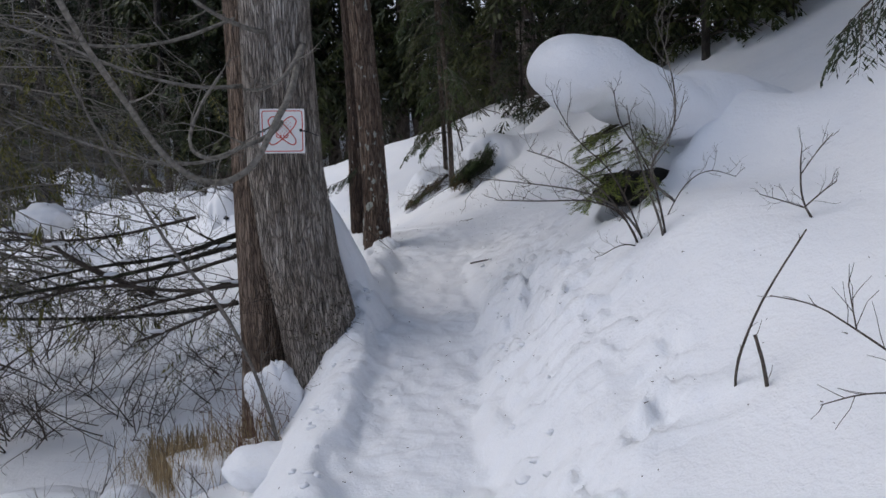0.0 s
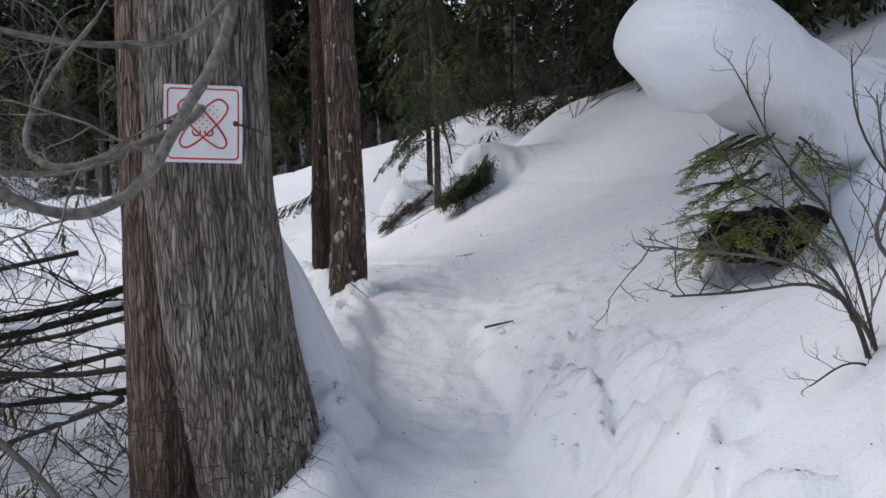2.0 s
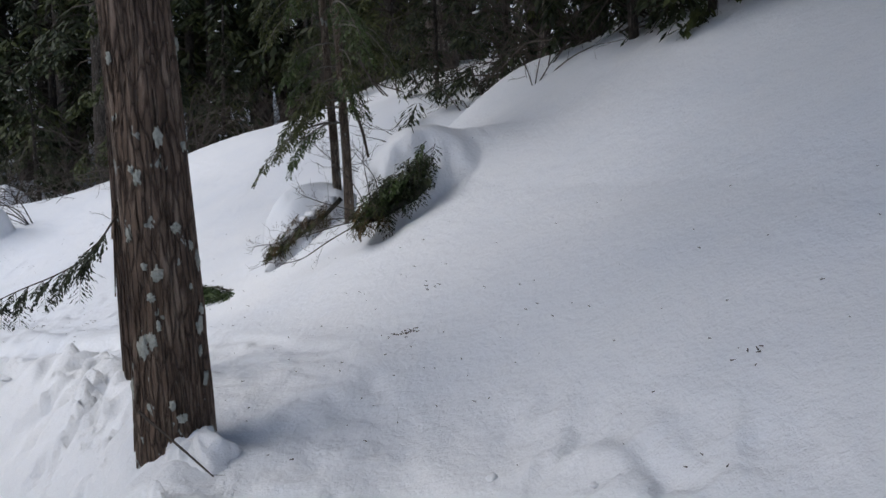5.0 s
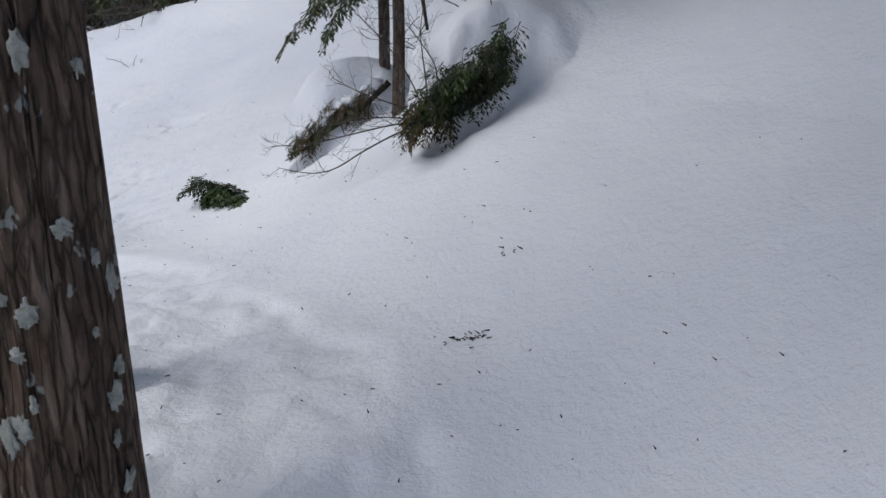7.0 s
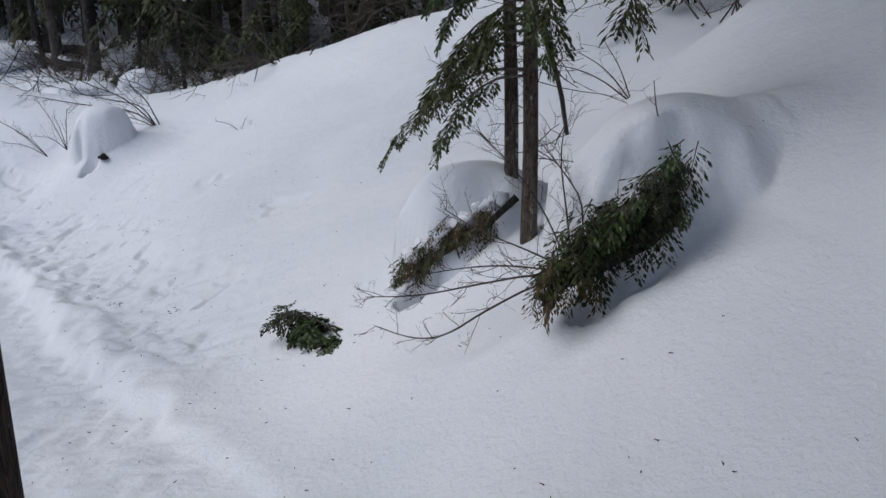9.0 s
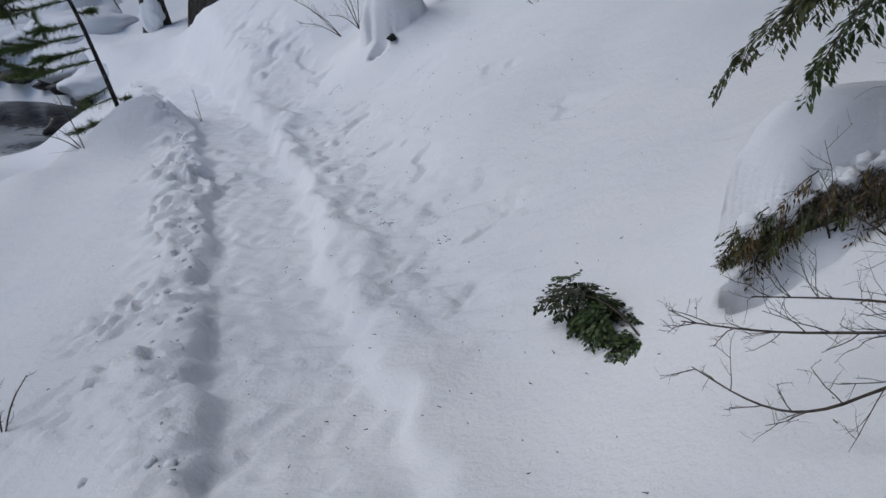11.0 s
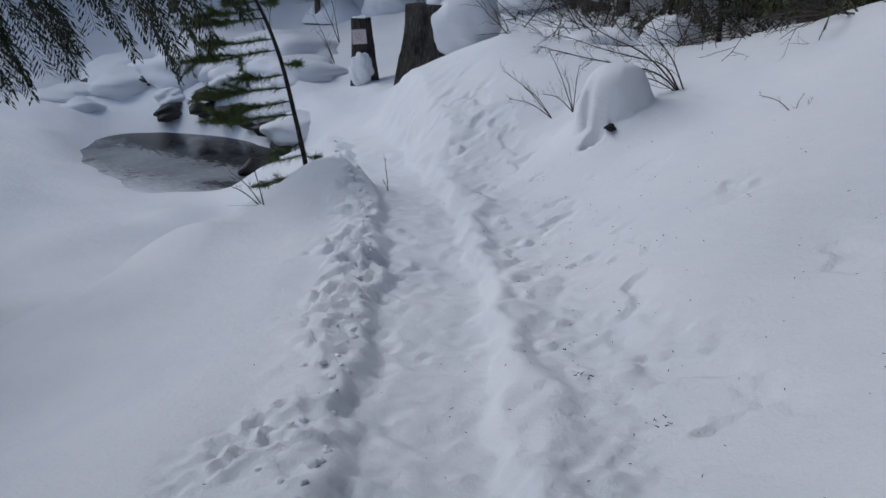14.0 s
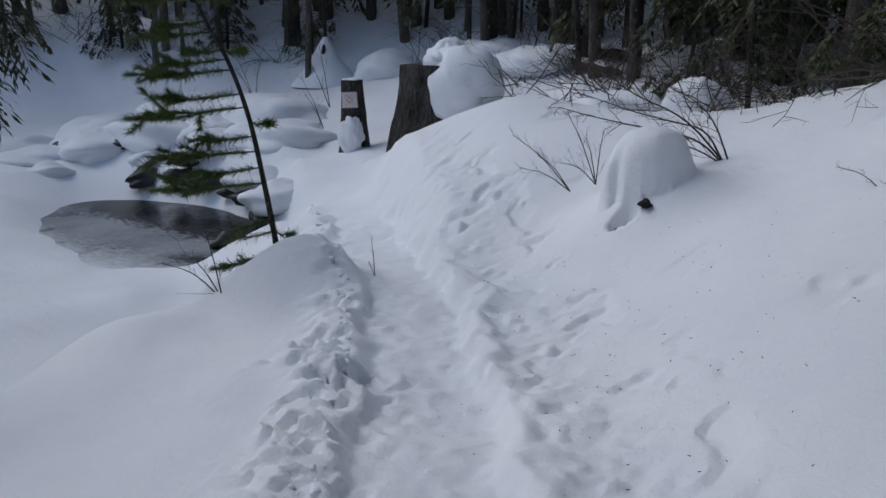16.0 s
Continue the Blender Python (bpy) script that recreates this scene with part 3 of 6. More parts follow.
# ---------------------------------------------------------------- the cedar with the sign
def build_big_cedar():
    rng = random.Random(11)
    t = thing("cedar_tree", (-1.0, 5.5, 0.2), "old twin-stemmed cedar with grey furrowed bark and dead limbs", "tree")
    o = Matrix.Translation((1.0, -5.5, -0.2))

    def local(pts):
        return [o @ Vector(p) for p in pts]
    main = [(-0.74, 5.62, -0.5, 0.36), (-0.79, 5.58, 0.1, 0.30), (-0.87, 5.52, 0.5, 0.265), (-0.97, 5.48, 1.0, 0.25), (-1.04, 5.46, 1.6, 0.24), (-1.06, 5.46, 2.6, 0.225),
            (-1.05, 5.5, 4.5, 0.20), (-1.0, 5.6, 9.0, 0.13), (-0.95, 5.7, 14.0, 0.04)]
    part("trunk", column([(x + 1.0, y - 5.5, z - 0.2, r) for x, y, z, r in main], 200, 260, 0.055, 22, 5, 0.12), BARK_BIG, t)
    left = [(-1.30, 5.68, -0.5, 0.19), (-1.28, 5.66, 0.3, 0.165), (-1.26, 5.62, 1.0, 0.17), (-1.27, 5.6, 1.8, 0.155), (-1.29, 5.6, 2.7, 0.14), (-1.38, 5.65, 4.5, 0.11), (-1.7, 5.8, 9.0, 0.03)]
    part("second_stem", column([(x + 1.0, y - 5.5, z - 0.2, r) for x, y, z, r in left], 110, 190, 0.06, 16, 9, 0.1), BARK_RED, t, "reddish-brown younger stem")
    limbs = [
        ([(-0.86, 5.3, 2.36), (-0.86, 5.17, 2.31), (-0.9, 5.04, 2.04), (-1.01, 4.92, 1.82), (-1.09, 4.85, 1.62), (-1.26, 4.79, 1.5), (-1.44, 4.73, 1.54), (-1.54, 4.49, 1.69), (-1.57, 4.2, 1.9), (-1.56, 3.74, 2.1), (-1.52, 3.4, 2.24), (-1.5, 3.15, 2.38)], 0.024, 0.012, 0.45, 9),
        ([(-0.87, 5.3, 2.30), (-0.87, 5.07, 2.25), (-0.92, 4.9, 2.11), (-1.04, 4.83, 2.04), (-1.12, 4.76, 2.04)], 0.016, 0.007, 0.2, 3),
        ([(-1.0, 5.25, 1.9), (-1.03, 5.0, 1.79), (-1.17, 4.86, 1.72), (-1.36, 4.81, 1.64), (-1.51, 4.87, 1.73), (-1.48, 5.07, 1.98), (-1.36, 5.18, 2.19)], 0.018, 0.008, 0.35, 6),
        ([(-1.08, 5.3, 2.45), (-1.16, 4.98, 2.43), (-1.29, 4.73, 2.48), (-1.34, 4.49, 2.53)], 0.017, 0.009, 0.3, 4),
        ([(-1.2, 5.45, 2.15), (-1.5, 5.2, 2.1), (-1.9, 5.0, 2.2), (-2.4, 4.9, 2.45)], 0.015, 0.006, 0.5, 6),
        ([(-1.3, 5.5, 1.75), (-1.6, 5.3, 1.62), (-2.0, 5.1, 1.7), (-2.5, 4.8, 1.95)], 0.014, 0.005, 0.5, 7),
        ([(-1.3, 5.5, 2.6), (-1.7, 5.1, 2.35), (-2.1, 4.6, 2.3), (-2.5, 4.2, 2.5)], 0.014, 0.005, 0.5, 7),
    ]
    for pts, r0, r1, tl, n in limbs:
        sh = Shape()
        stem(sh, local(pts), r0, r1, rng, tl, n, 2, 0.9, 0.0, 8)
        part("limb", sh, BRANCH, t, "grey dead limb")
    sh = Shape()
    for k in range(26):
        a = rng.uniform(math.pi * 0.95, 1.75 * math.pi)
        z = rng.uniform(0.1, 0.75)
        b = Vector((-0.82 - 0.1 * z + 0.29 * math.cos(a), 5.55 + 0.29 * math.sin(a), z))
        twigs(sh, o @ b, (math.cos(a), math.sin(a), rng.uniform(-0.6, 0.3)), rng.uniform(0.12, 0.35), 0.0022, rng, 3, 0.8, 3, 0.0)
    part("twig", sh, TWIG, t, "fine bare twigs at the foot of the trunk")
    moss = Shape()
    for k in range(700):
        a = rng.gauss(-0.55, 0.55)
        z = abs(rng.gauss(0.0, 0.3)) + 0.12
        r = np.interp(z, [0.1, 0.5, 1.0], [0.315, 0.28, 0.262]) * rng.uniform(0.99, 1.05)
        b = o @ Vector((np.interp(z, [0.1, 0.5, 1.0], [-0.79, -0.87, -0.97]) + r * math.cos(a), np.interp(z, [0.1, 0.5, 1.0], [5.58, 5.52, 5.48]) + r * math.sin(a), z))
        w = Vector((-math.sin(a), math.cos(a), 0)) * rng.uniform(0.006, 0.014)
        d = Vector((math.cos(a) * 0.4, math.sin(a) * 0.4, rng.uniform(-1, 0.4))).normalized() * rng.uniform(0.012, 0.03)
        moss.quad(b - w, b + d * 0.4, b + w, b + d)
    tagged(part("moss", moss, make_leaf("moss", (0.025, 0.022, 0.010), (0.075, 0.065, 0.025), 0.95), t, "brown-green moss on the trunk's foot"), kind="stuff")
    crown(t, (0.0, 0.0), 5.6, 13.0, 2.4, 24, 201)
    part("snow_drift", column([(x + 1.0, y - 5.5, z - 0.2, r) for x, y, z, r in ((-0.66, 5.98, 0.2, 0.34), (-0.70, 5.95, 0.5, 0.27), (-0.76, 5.9, 0.9, 0.19), (-0.84, 5.85, 1.25, 0.10), (-0.87, 5.83, 1.42, 0.03))], 60, 60, 0.12, 4, 14), SNOW, t, "snow drift leaning on the trunk")
    part("snow_wedge", blob(o @ Vector((-1.13, 5.24, 0.12)), (0.17, 0.12, 0.28), 13, 0.35, 0.12, (48, 30)), SNOW, t, "snow heaped between the stems")
    part("snow_patch", blob(o @ Vector((-1.2, 5.42, 2.33)), (0.035, 0.04, 0.09), 3), SNOW, t, "snow lodged between the stems")


def pictogram_plate(name, size, place, turn, label, tie=True):
    """A square white plate with two crossed snowshoes in red outline."""
    t = thing(name, place, label, "sign")
    t.rotation_euler = [radians(a) for a in turn]
    h = size / 2

    def rounded(r, c, z, n=6):
        out = []
        for cx, cz, a0 in ((r - c, r - c, 0), (-r + c, r - c, 90), (-r + c, -r + c, 180), (r - c, -r + c, 270)):
            out += [(cx + c * math.cos(radians(a0 + 90 * k / n)), z, cz + c * math.sin(radians(a0 + 90 * k / n))) for k in range(n + 1)]
        return out

    def ribbon(line, w, z, closed=True):
        s = Shape()
        m = len(line)
        for i in range(m if closed else m - 1):
            a, b = Vector(line[i]), Vector(line[(i + 1) % m])
            d = (b - a)
            if d.length < 1e-6:
                continue
            nrm = Vector((-d.z, 0, d.x)).normalized() * w / 2
            e = d.normalized() * w * 0.3
            s.quad(a - nrm - e, b - nrm + e, b + nrm + e, a + nrm - e)
        return s
    sh = Shape()
    front, back = rounded(h, h * 0.05, -0.002), rounded(h, h * 0.05, 0.002)
    k = len(front)
    sh.v = front + back
    sh.f = [tuple(range(k)), tuple(range(2 * k - 1, k - 1, -1))] + [(i, i + k, (i + 1) % k + k, (i + 1) % k) for i in range(k)]
    part("plate", sh, PLATE, t, smooth=False)
    part("border", ribbon(rounded(h * 0.90, h * 0.12, -0.0032), size * 0.021, -0.0032), RED_INK, t, "red border line", smooth=False)
    for lean, lift in ((44, -0.0034), (-44, -0.0040)):
        outline = []
        for i in range(40):
            a = 2 * math.pi * i / 40
            ca, sa = math.cos(a), math.sin(a)
            u = h * 0.80 * (abs(sa) ** 0.75) * (1 if sa > 0 else -1)
            v = h * 0.25 * (abs(ca) ** 0.7) * (1 if ca > 0 else -1) * (1.0 + 0.18 * sa)
            outline.append((v * math.cos(radians(lean)) + u * math.sin(radians(lean)), lift, -v * math.sin(radians(lean)) + u * math.cos(radians(lean))))
        shoe = part("snowshoe_outline", ribbon(outline, size * 0.024, lift), RED_INK, t, smooth=False)
        dots = Shape()
        for r_ in range(5):
            for c_ in range(3):
                u, v = h * (0.0 + 0.13 * r_), h * (-0.13 + 0.13 * c_)
                x = v * math.cos(radians(lean)) + u * math.sin(radians(lean))
                z = -v * math.sin(radians(lean)) + u * math.cos(radians(lean))
                if abs(x) < h * 0.4:
                    dots.quad((x - h * 0.026, lift, z), (x, lift, z - h * 0.026), (x + h * 0.026, lift, z), (x, lift, z + h * 0.026))
        part("dots", dots, RED_INK, shoe, smooth=False)
        cx = -h * 0.17 if lean > 0 else h * 0.15
        u_line = [(cx + h * 0.10 * math.cos(a), -0.0044, -h * 0.20 - h * 0.10 * math.sin(a)) for a in np.linspace(-0.3, math.pi + 0.3, 12)]
        part("binding", ribbon(u_line, size * 0.022, -0.0044, False), RED_INK, shoe, smooth=False)
    if tie:
        for sx in (-1, 1):
            s = Shape()
            s.tube([(sx * h * 0.83, -0.005, 0.0), (sx * h * 0.98, -0.008, 0.0), (sx * h * 1.25, 0.05, -0.012), (sx * h * 1.5, 0.16, -0.03)], [0.004, 0.004, 0.003, 0.003], 6)
            s.tube([(sx * h * 0.83, -0.012, 0.006), (sx * h * 0.83, -0.001, 0.002)], [0.009, 0.009], 8)
            part("tie", s, RUBBER, t, "black cable tie")
    return t


PLATE = make_plain("sign_plate", (0.72, 0.72, 0.72), (0.80, 0.80, 0.79), 12, 0.45, 0.05)
RED_INK = make_plain("red_ink", (0.55, 0.045, 0.03), (0.65, 0.07, 0.05), 40, 0.5, 0.0)
RUBBER = make_plain("black_plastic", (0.012, 0.012, 0.012), (0.03, 0.03, 0.03), 40, 0.5, 0.1)
build_big_cedar()
pictogram_plate("trail_sign", 0.278, (-1.0, 5.205, 1.825), (2, 1.5, 2), "square white sign with crossed red snowshoes tied to the cedar")


# ---------------------------------------------------------------- the lichen-spotted pair of stems beside the path
def build_pair():
    rng = random.Random(5)
    t = thing("lichen_tree", (-0.72, 8.12, 0.7), "slim cedar with brown bark and pale lichen patches beside the path", "tree")
    line = [(-0.665, 8.14, 0.3, 0.155), (-0.68, 8.13, 0.8, 0.14), (-0.675, 8.12, 1.4, 0.123), (-0.71, 8.16, 2.26, 0.118), (-0.77, 8.16, 3.3, 0.11), (-0.85, 8.2, 6, 0.08), (-0.9, 8.3, 11, 0.02)]
    part("trunk", column([(x + 0.72, y - 8.12, z - 0.7, r) for x, y, z, r in line], 120, 210, 0.065, 13, 21, 0.22), BARK_TREE, t)
    for k in range(34):
        z = rng.choice([rng.uniform(0.15, 0.95), rng.uniform(0.1, 1.6)])
        a = rng.uniform(-2.9, 0.2)
        r = np.interp(z, [0.1, 0.7, 1.6], [0.146, 0.128, 0.124]) * 0.985
        c = (np.interp(z, [0.1, 0.7, 1.6], [0.045, 0.045, 0.01]) + r * math.cos(a), np.interp(z, [0.1, 0.7, 1.6], [0.01, 0, 0.04]) + r * math.sin(a), z)
        s = rng.uniform(0.006, 0.016)
        part("lichen_patch", blob(c, (s, 0.005, s * rng.uniform(0.9, 2.2)), k, 0.75, 0.45, (18, 12), a + math.pi / 2, 2.6), LICHEN_PALE, t)
    for pts in ([(-0.05, -0.12, 0.32), (0.10, -0.2, 0.2), (0.2, -0.26, 0.12)], [(0.1, -0.05, 0.2), (0.2, -0.1, 0.1)]):
        s = Shape()
        stem(s, pts, 0.006, 0.002, rng, 0.1, 2, 1)
        part("dead_twig", s, TWIG, t)
    lf, st = Shape(), Shape()
    line = smooth_line([(-0.09, -0.05, 0.98), (-0.17, -0.06, 0.86), (-0.27, -0.05, 0.80), (-0.44, -0.08, 0.74), (-0.6, -0.12, 0.66)], 2)
    st.tube(line, taper(len(line) - 1, 0.004, 0.0015), 5)
    for i in [q for q in range(3, len(line)) for _ in range(2)]:
        spray(lf, st, line[i], (rng.gauss(-0.5, 0.4), rng.gauss(-0.2, 0.3), -0.7), rng.uniform(0.07, 0.15), rng, 0.4, 0.45, 0.016, 0.0035, 9, 0.0015, 3)
    br = part("bough", st, TWIG, t, "small hanging cedar bough")
    part("leaves", lf, LEAF_DARK, br)
    part("snow_collar", blob((0.14, -0.12, 0.05), (0.13, 0.12, 0.16), 8, 0.3, 0.12), SNOW, t, "crumbly snow banked against the foot")
    crown(t, (-0.1, 0.05), 4.6, 9.8, 2.0, 20, 202)
    t2 = thing("slim_cedar", (-0.94, 8.92, 0.7), "thin dark-brown cedar stem with peeling bark beside the path", "tree")
    line = [(-0.93, 8.92, 0.2, 0.10), (-0.94, 8.92, 0.9, 0.084), (-0.945, 8.92, 1.5, 0.075), (-0.94, 8.93, 2.3, 0.07), (-0.98, 8.95, 4, 0.064), (-1.3, 9.0, 9, 0.02)]
    part("trunk", column([(x + 0.94, y - 8.92, z - 0.7, r) for x, y, z, r in line], 80, 170, 0.05, 10, 33, 0.2), BARK_SLIM, t2)
    for k in range(7):
        a, z = rng.uniform(-2.8, -0.2), rng.uniform(0.1, 1.4)
        c, w, h = Vector((0.088 * math.cos(a) - 0.004 * z, 0.088 * math.sin(a), z)), Vector((-math.sin(a), math.cos(a), 0)) * rng.uniform(0.006, 0.012), rng.uniform(0.12, 0.3)
        out, s = Vector((math.cos(a), math.sin(a), 0)) * 0.012, Shape()
        s.quad(c - w, c + w, c + w * 0.8 + Vector((0, 0, h)) - out, c - w * 0.8 + Vector((0, 0, h)) - out)
        s.quad(c - w - out * 0.5, c - w, c - w * 0.8 + Vector((0, 0, h)) - out, c - w * 0.8 + Vector((0, 0, h)) - out * 1.5)
        part("bark_strip", s, BARK_TREE, t2)


LICHEN_PALE = make_plain("crust_lichen", (0.26, 0.27, 0.24), (0.44, 0.45, 0.41), 90, 0.95, 0.4)
BARK_SLIM = make_bark("peeling_bark", (0.035, 0.024, 0.018), (0.20, 0.15, 0.12), (0.10, 0.062, 0.045), 1.4, lichen=0.02)
build_pair()

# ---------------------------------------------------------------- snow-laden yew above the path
# near-black, with the shade of hollows and gaps put into the colour
HOLLOW_SHADE = make_plain("hollow_shade", (0.003, 0.003, 0.0025), (0.016, 0.013, 0.010), 25, 0.95, 0.8)


def build_yew():
    rng = random.Random(3)
    hood = thing("snow_hood", (1.00, 5.53, 2.09), "overhanging lumpy hood of snow on a bent yew", "snow mound")
    end = (2.55, 6.45)
    part("snow", drift_roll([(-0.13, -0.06, 0.05, 0.30), (0.05, 0.0, 0.02, 0.30), (0.24, 0.08, -0.09, 0.285), (0.45, 0.2, -0.18, 0.29), (0.75, 0.4, -0.22, 0.33), (1.1, 0.62, -0.2, 0.34), (end[0] - 1.0, end[1] - 5.53, ground(*end) - 2.25, 0.34)], 4), SNOW, hood)
    # floor under the hood; its darkness paints the shade there
    d = part("shaded_floor", blob((0, 0, 0), (0.28, 0.22, 0.12), 9, 0.35, 0.25), HOLLOW_SHADE)
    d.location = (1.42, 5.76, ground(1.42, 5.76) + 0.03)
    tagged(d, "needle duff, near-black with the painted shade of the hollow under the yew", "soil")
    t = thing("yew_bush", (1.32, 5.55, 1.36), "green yew boughs bent under a hood of snow", "bush")
    for k in range(24):
        a = rng.uniform(math.pi * 0.75, math.pi * 1.55)
        z = rng.uniform(0.06, 0.5)
        lf, st = Shape(), Shape()
        start = (0.12 * math.cos(a), 0.12 * math.sin(a), z)
        L = rng.uniform(0.30, 0.46)
        pts = bend(start, (start[0] + L * 0.62 * math.cos(a), start[1] + L * 0.62 * math.sin(a), z - 0.02 - rng.random() * 0.16), rng, 5, 0.1)
        st.tube(pts, taper(5, 0.007, 0.002), 5)
        for i in range(1, 6):
            for s in (-1, 1):
                d0 = (pts[i] - pts[i - 1]).normalized()
                sd = (d0 * 0.7 + d0.cross(Vector((0, 0, 1))) * s + Vector((0, 0, rng.uniform(-0.7, 0.1)))).normalized()
                ln = rng.uniform(0.08, 0.15)
                e = pts[i] + sd * ln
                st.tube([pts[i], e], [0.002, 0.001], 3, cap=False)
                for q in range(13):
                    for s2 in (-1, 1):
                        b = pts[i].lerp(e, (q + 0.5) / 13)
                        n = (sd * 0.45 + sd.cross(Vector((rng.gauss(0, 0.25), rng.gauss(0, 0.25), 1))).normalized() * s2).normalized() * rng.uniform(0.02, 0.03)
                        w = sd * 0.0036
                        lf.quad(b - w, b + n * 0.5 - w, b + n, b + n * 0.5 + w)
        br = part("bough", st, TWIG, t)
        part("needles", lf, LEAF_FRESH, br)


build_yew()


# ---------------------------------------------------------------- bare shrubs and sticks on the uphill side
def build_slope_shrubs():
    rng = random.Random(21)
    t = thing("bare_shrub", (1.1, 4.35, 1.0), "leafless grey shrub with many fine twigs rising from the snow", "shrub")
    o = Vector((1.1, 4.35, 1.0))
    stems = [
        ([(1.10, 4.43, 1.0), (1.07, 4.41, 1.14), (0.95, 4.39, 1.3), (0.75, 4.28, 1.4), (0.46, 3.95, 1.45), (0.16, 3.65, 1.49)], 0.011, 0.22, 12),
        ([(1.09, 4.42, 1.0), (1.06, 4.40, 1.15), (0.89, 4.31, 1.51), (0.69, 4.24, 1.66), (0.58, 4.24, 1.87)], 0.009, 0.25, 9),
        ([(1.08, 4.42, 1.0), (0.98, 4.38, 1.25), (0.78, 4.2, 1.36), (0.45, 3.9, 1.37), (0.23, 3.7, 1.39)], 0.009, 0.2, 10),
        ([(1.07, 4.41, 1.05), (0.9, 4.3, 1.35), (0.60, 4.0, 1.55), (0.39, 3.8, 1.61)], 0.008, 0.2, 8),
        ([(1.14, 4.25, 1.05), (1.13, 4.24, 1.19), (1.07, 4.27, 1.39), (0.99, 4.28, 1.65), (0.96, 4.28, 1.84)], 0.012, 0.2, 5),
        ([(1.16, 4.25, 1.05), (1.13, 4.26, 1.3), (1.06, 4.28, 1.55), (0.92, 4.3, 1.75), (0.9, 4.3, 1.92)], 0.009, 0.22, 6),
        ([(1.36, 4.73, 1.25), (1.33, 4.71, 1.32), (1.16, 4.61, 1.43), (1.16, 4.56, 1.56), (1.25, 4.42, 1.71), (1.25, 4.41, 1.92), (1.2, 4.4, 2.12), (1.14, 4.39, 2.3)], 0.013, 0.35, 12),
        ([(1.2, 4.5, 1.2), (1.3, 4.45, 1.42), (1.42, 4.4, 1.5), (1.55, 4.35, 1.45)], 0.005, 0.2, 5),
        ([(1.07, 4.40, 1.08), (0.95, 4.35, 1.12), (0.82, 4.3, 1.06)], 0.006, 0.15, 4)]
    for pts, r, tl, n in stems:
        s = Shape()
        stem(s, [Vector(p) - o for p in pts], r * 0.75, 0.0018, rng, tl * 0.9, int(n * 1.4), 3, 0.85, 0.25, 6)
        part("stem", s, TWIG_GREY if r > 0.010 else TWIG, t)
    t = thing("bent_stick", (1.01, 2.85, 0.72), "thin dark leaning stick standing in the snow", "stick")
    s = Shape()
    stem(s, [(0, 0, -0.05), (0.0, 0, 0.08), (0.06, 0.01, 0.23), (0.14, 0.05, 0.35), (0.28, 0.07, 0.55)], 0.006, 0.003, rng, 0.04, 4, 1)
    part("shoot", s, TWIG, t)
    s = Shape()
    stem(s, [(0.08, -0.09, 0.0), (0.07, -0.08, 0.1), (0.05, -0.05, 0.2)], 0.007, 0.006, rng, 0.09, 2, 1)
    part("stub", s, TWIG, t)
    t = thing("bare_seedling", (1.77, 3.8, 1.2), "small leafless forked twig sprouting from the snow", "twig")
    for pts, r in (([(0, 0, -0.03), (-0.09, 0.05, 0.11), (-0.1, 0.05, 0.28), (-0.09, 0.05, 0.4)], 0.007), ([(-0.08, 0.05, 0.1), (-0.2, 0.03, 0.14), (-0.3, 0.02, 0.17)], 0.004),
                   ([(-0.08, 0.05, 0.1), (0.0, 0.02, 0.18), (0.05, 0.0, 0.22)], 0.004), ([(-0.1, 0.05, 0.25), (-0.03, 0.03, 0.36), (0.03, 0.0, 0.44)], 0.003)):
        s = Shape()
        stem(s, pts, r, 0.0018, rng, 0.12, 5, 2, 0.9, 0.2)
        part("shoot", s, TWIG, t)
    t = thing("arching_twig", (1.3, 2.2, 0.75), "thin bare branching twig arching over the snow", "twig")
    for pts, r in (([(0.05, -0.02, 0.0), (-0.05, 0.01, 0.2), (-0.16, 0.09, 0.29), (-0.24, 0.14, 0.35), (-0.35, 0.19, 0.37)], 0.004),
                   ([(0.05, -0.02, 0.0), (-0.06, 0.0, 0.12), (-0.18, 0.0, 0.12), (-0.27, 0.04, 0.08)], 0.004), ([(-0.15, 0.08, 0.28), (-0.16, 0.11, 0.41)], 0.0025)):
        s = Shape()
        stem(s, pts, r, 0.0015, rng, 0.13, 6, 1, 0.8, 0.1)
        part("shoot", s, TWIG, t)
    # the dead curved sapling before the cedar, with thin whips beside it
    t = thing("dead_sapling", (-1.04, 4.57, 0.1), "bare leaning dead sapling with thin twigs by the cedar", "sapling")
    s = Shape()
    o = Vector((-1.04, 4.57, 0.1))
    stem(s, [Vector(p) - o for p in ((-1.0, 4.6, 0.0), (-1.04, 4.57, 0.24), (-1.09, 4.37, 0.57), (-1.17, 4.2, 0.88), (-1.34, 3.97, 1.2), (-1.46, 3.72, 1.59), (-1.55, 3.56, 1.88), (-1.57, 3.42, 2.1))], 0.0125, 0.004, rng, 0.35, 12, 2, 0.9, 0.1, 7, 0.1)
    part("stem", s, TWIG_GREY, t)


build_slope_shrubs()

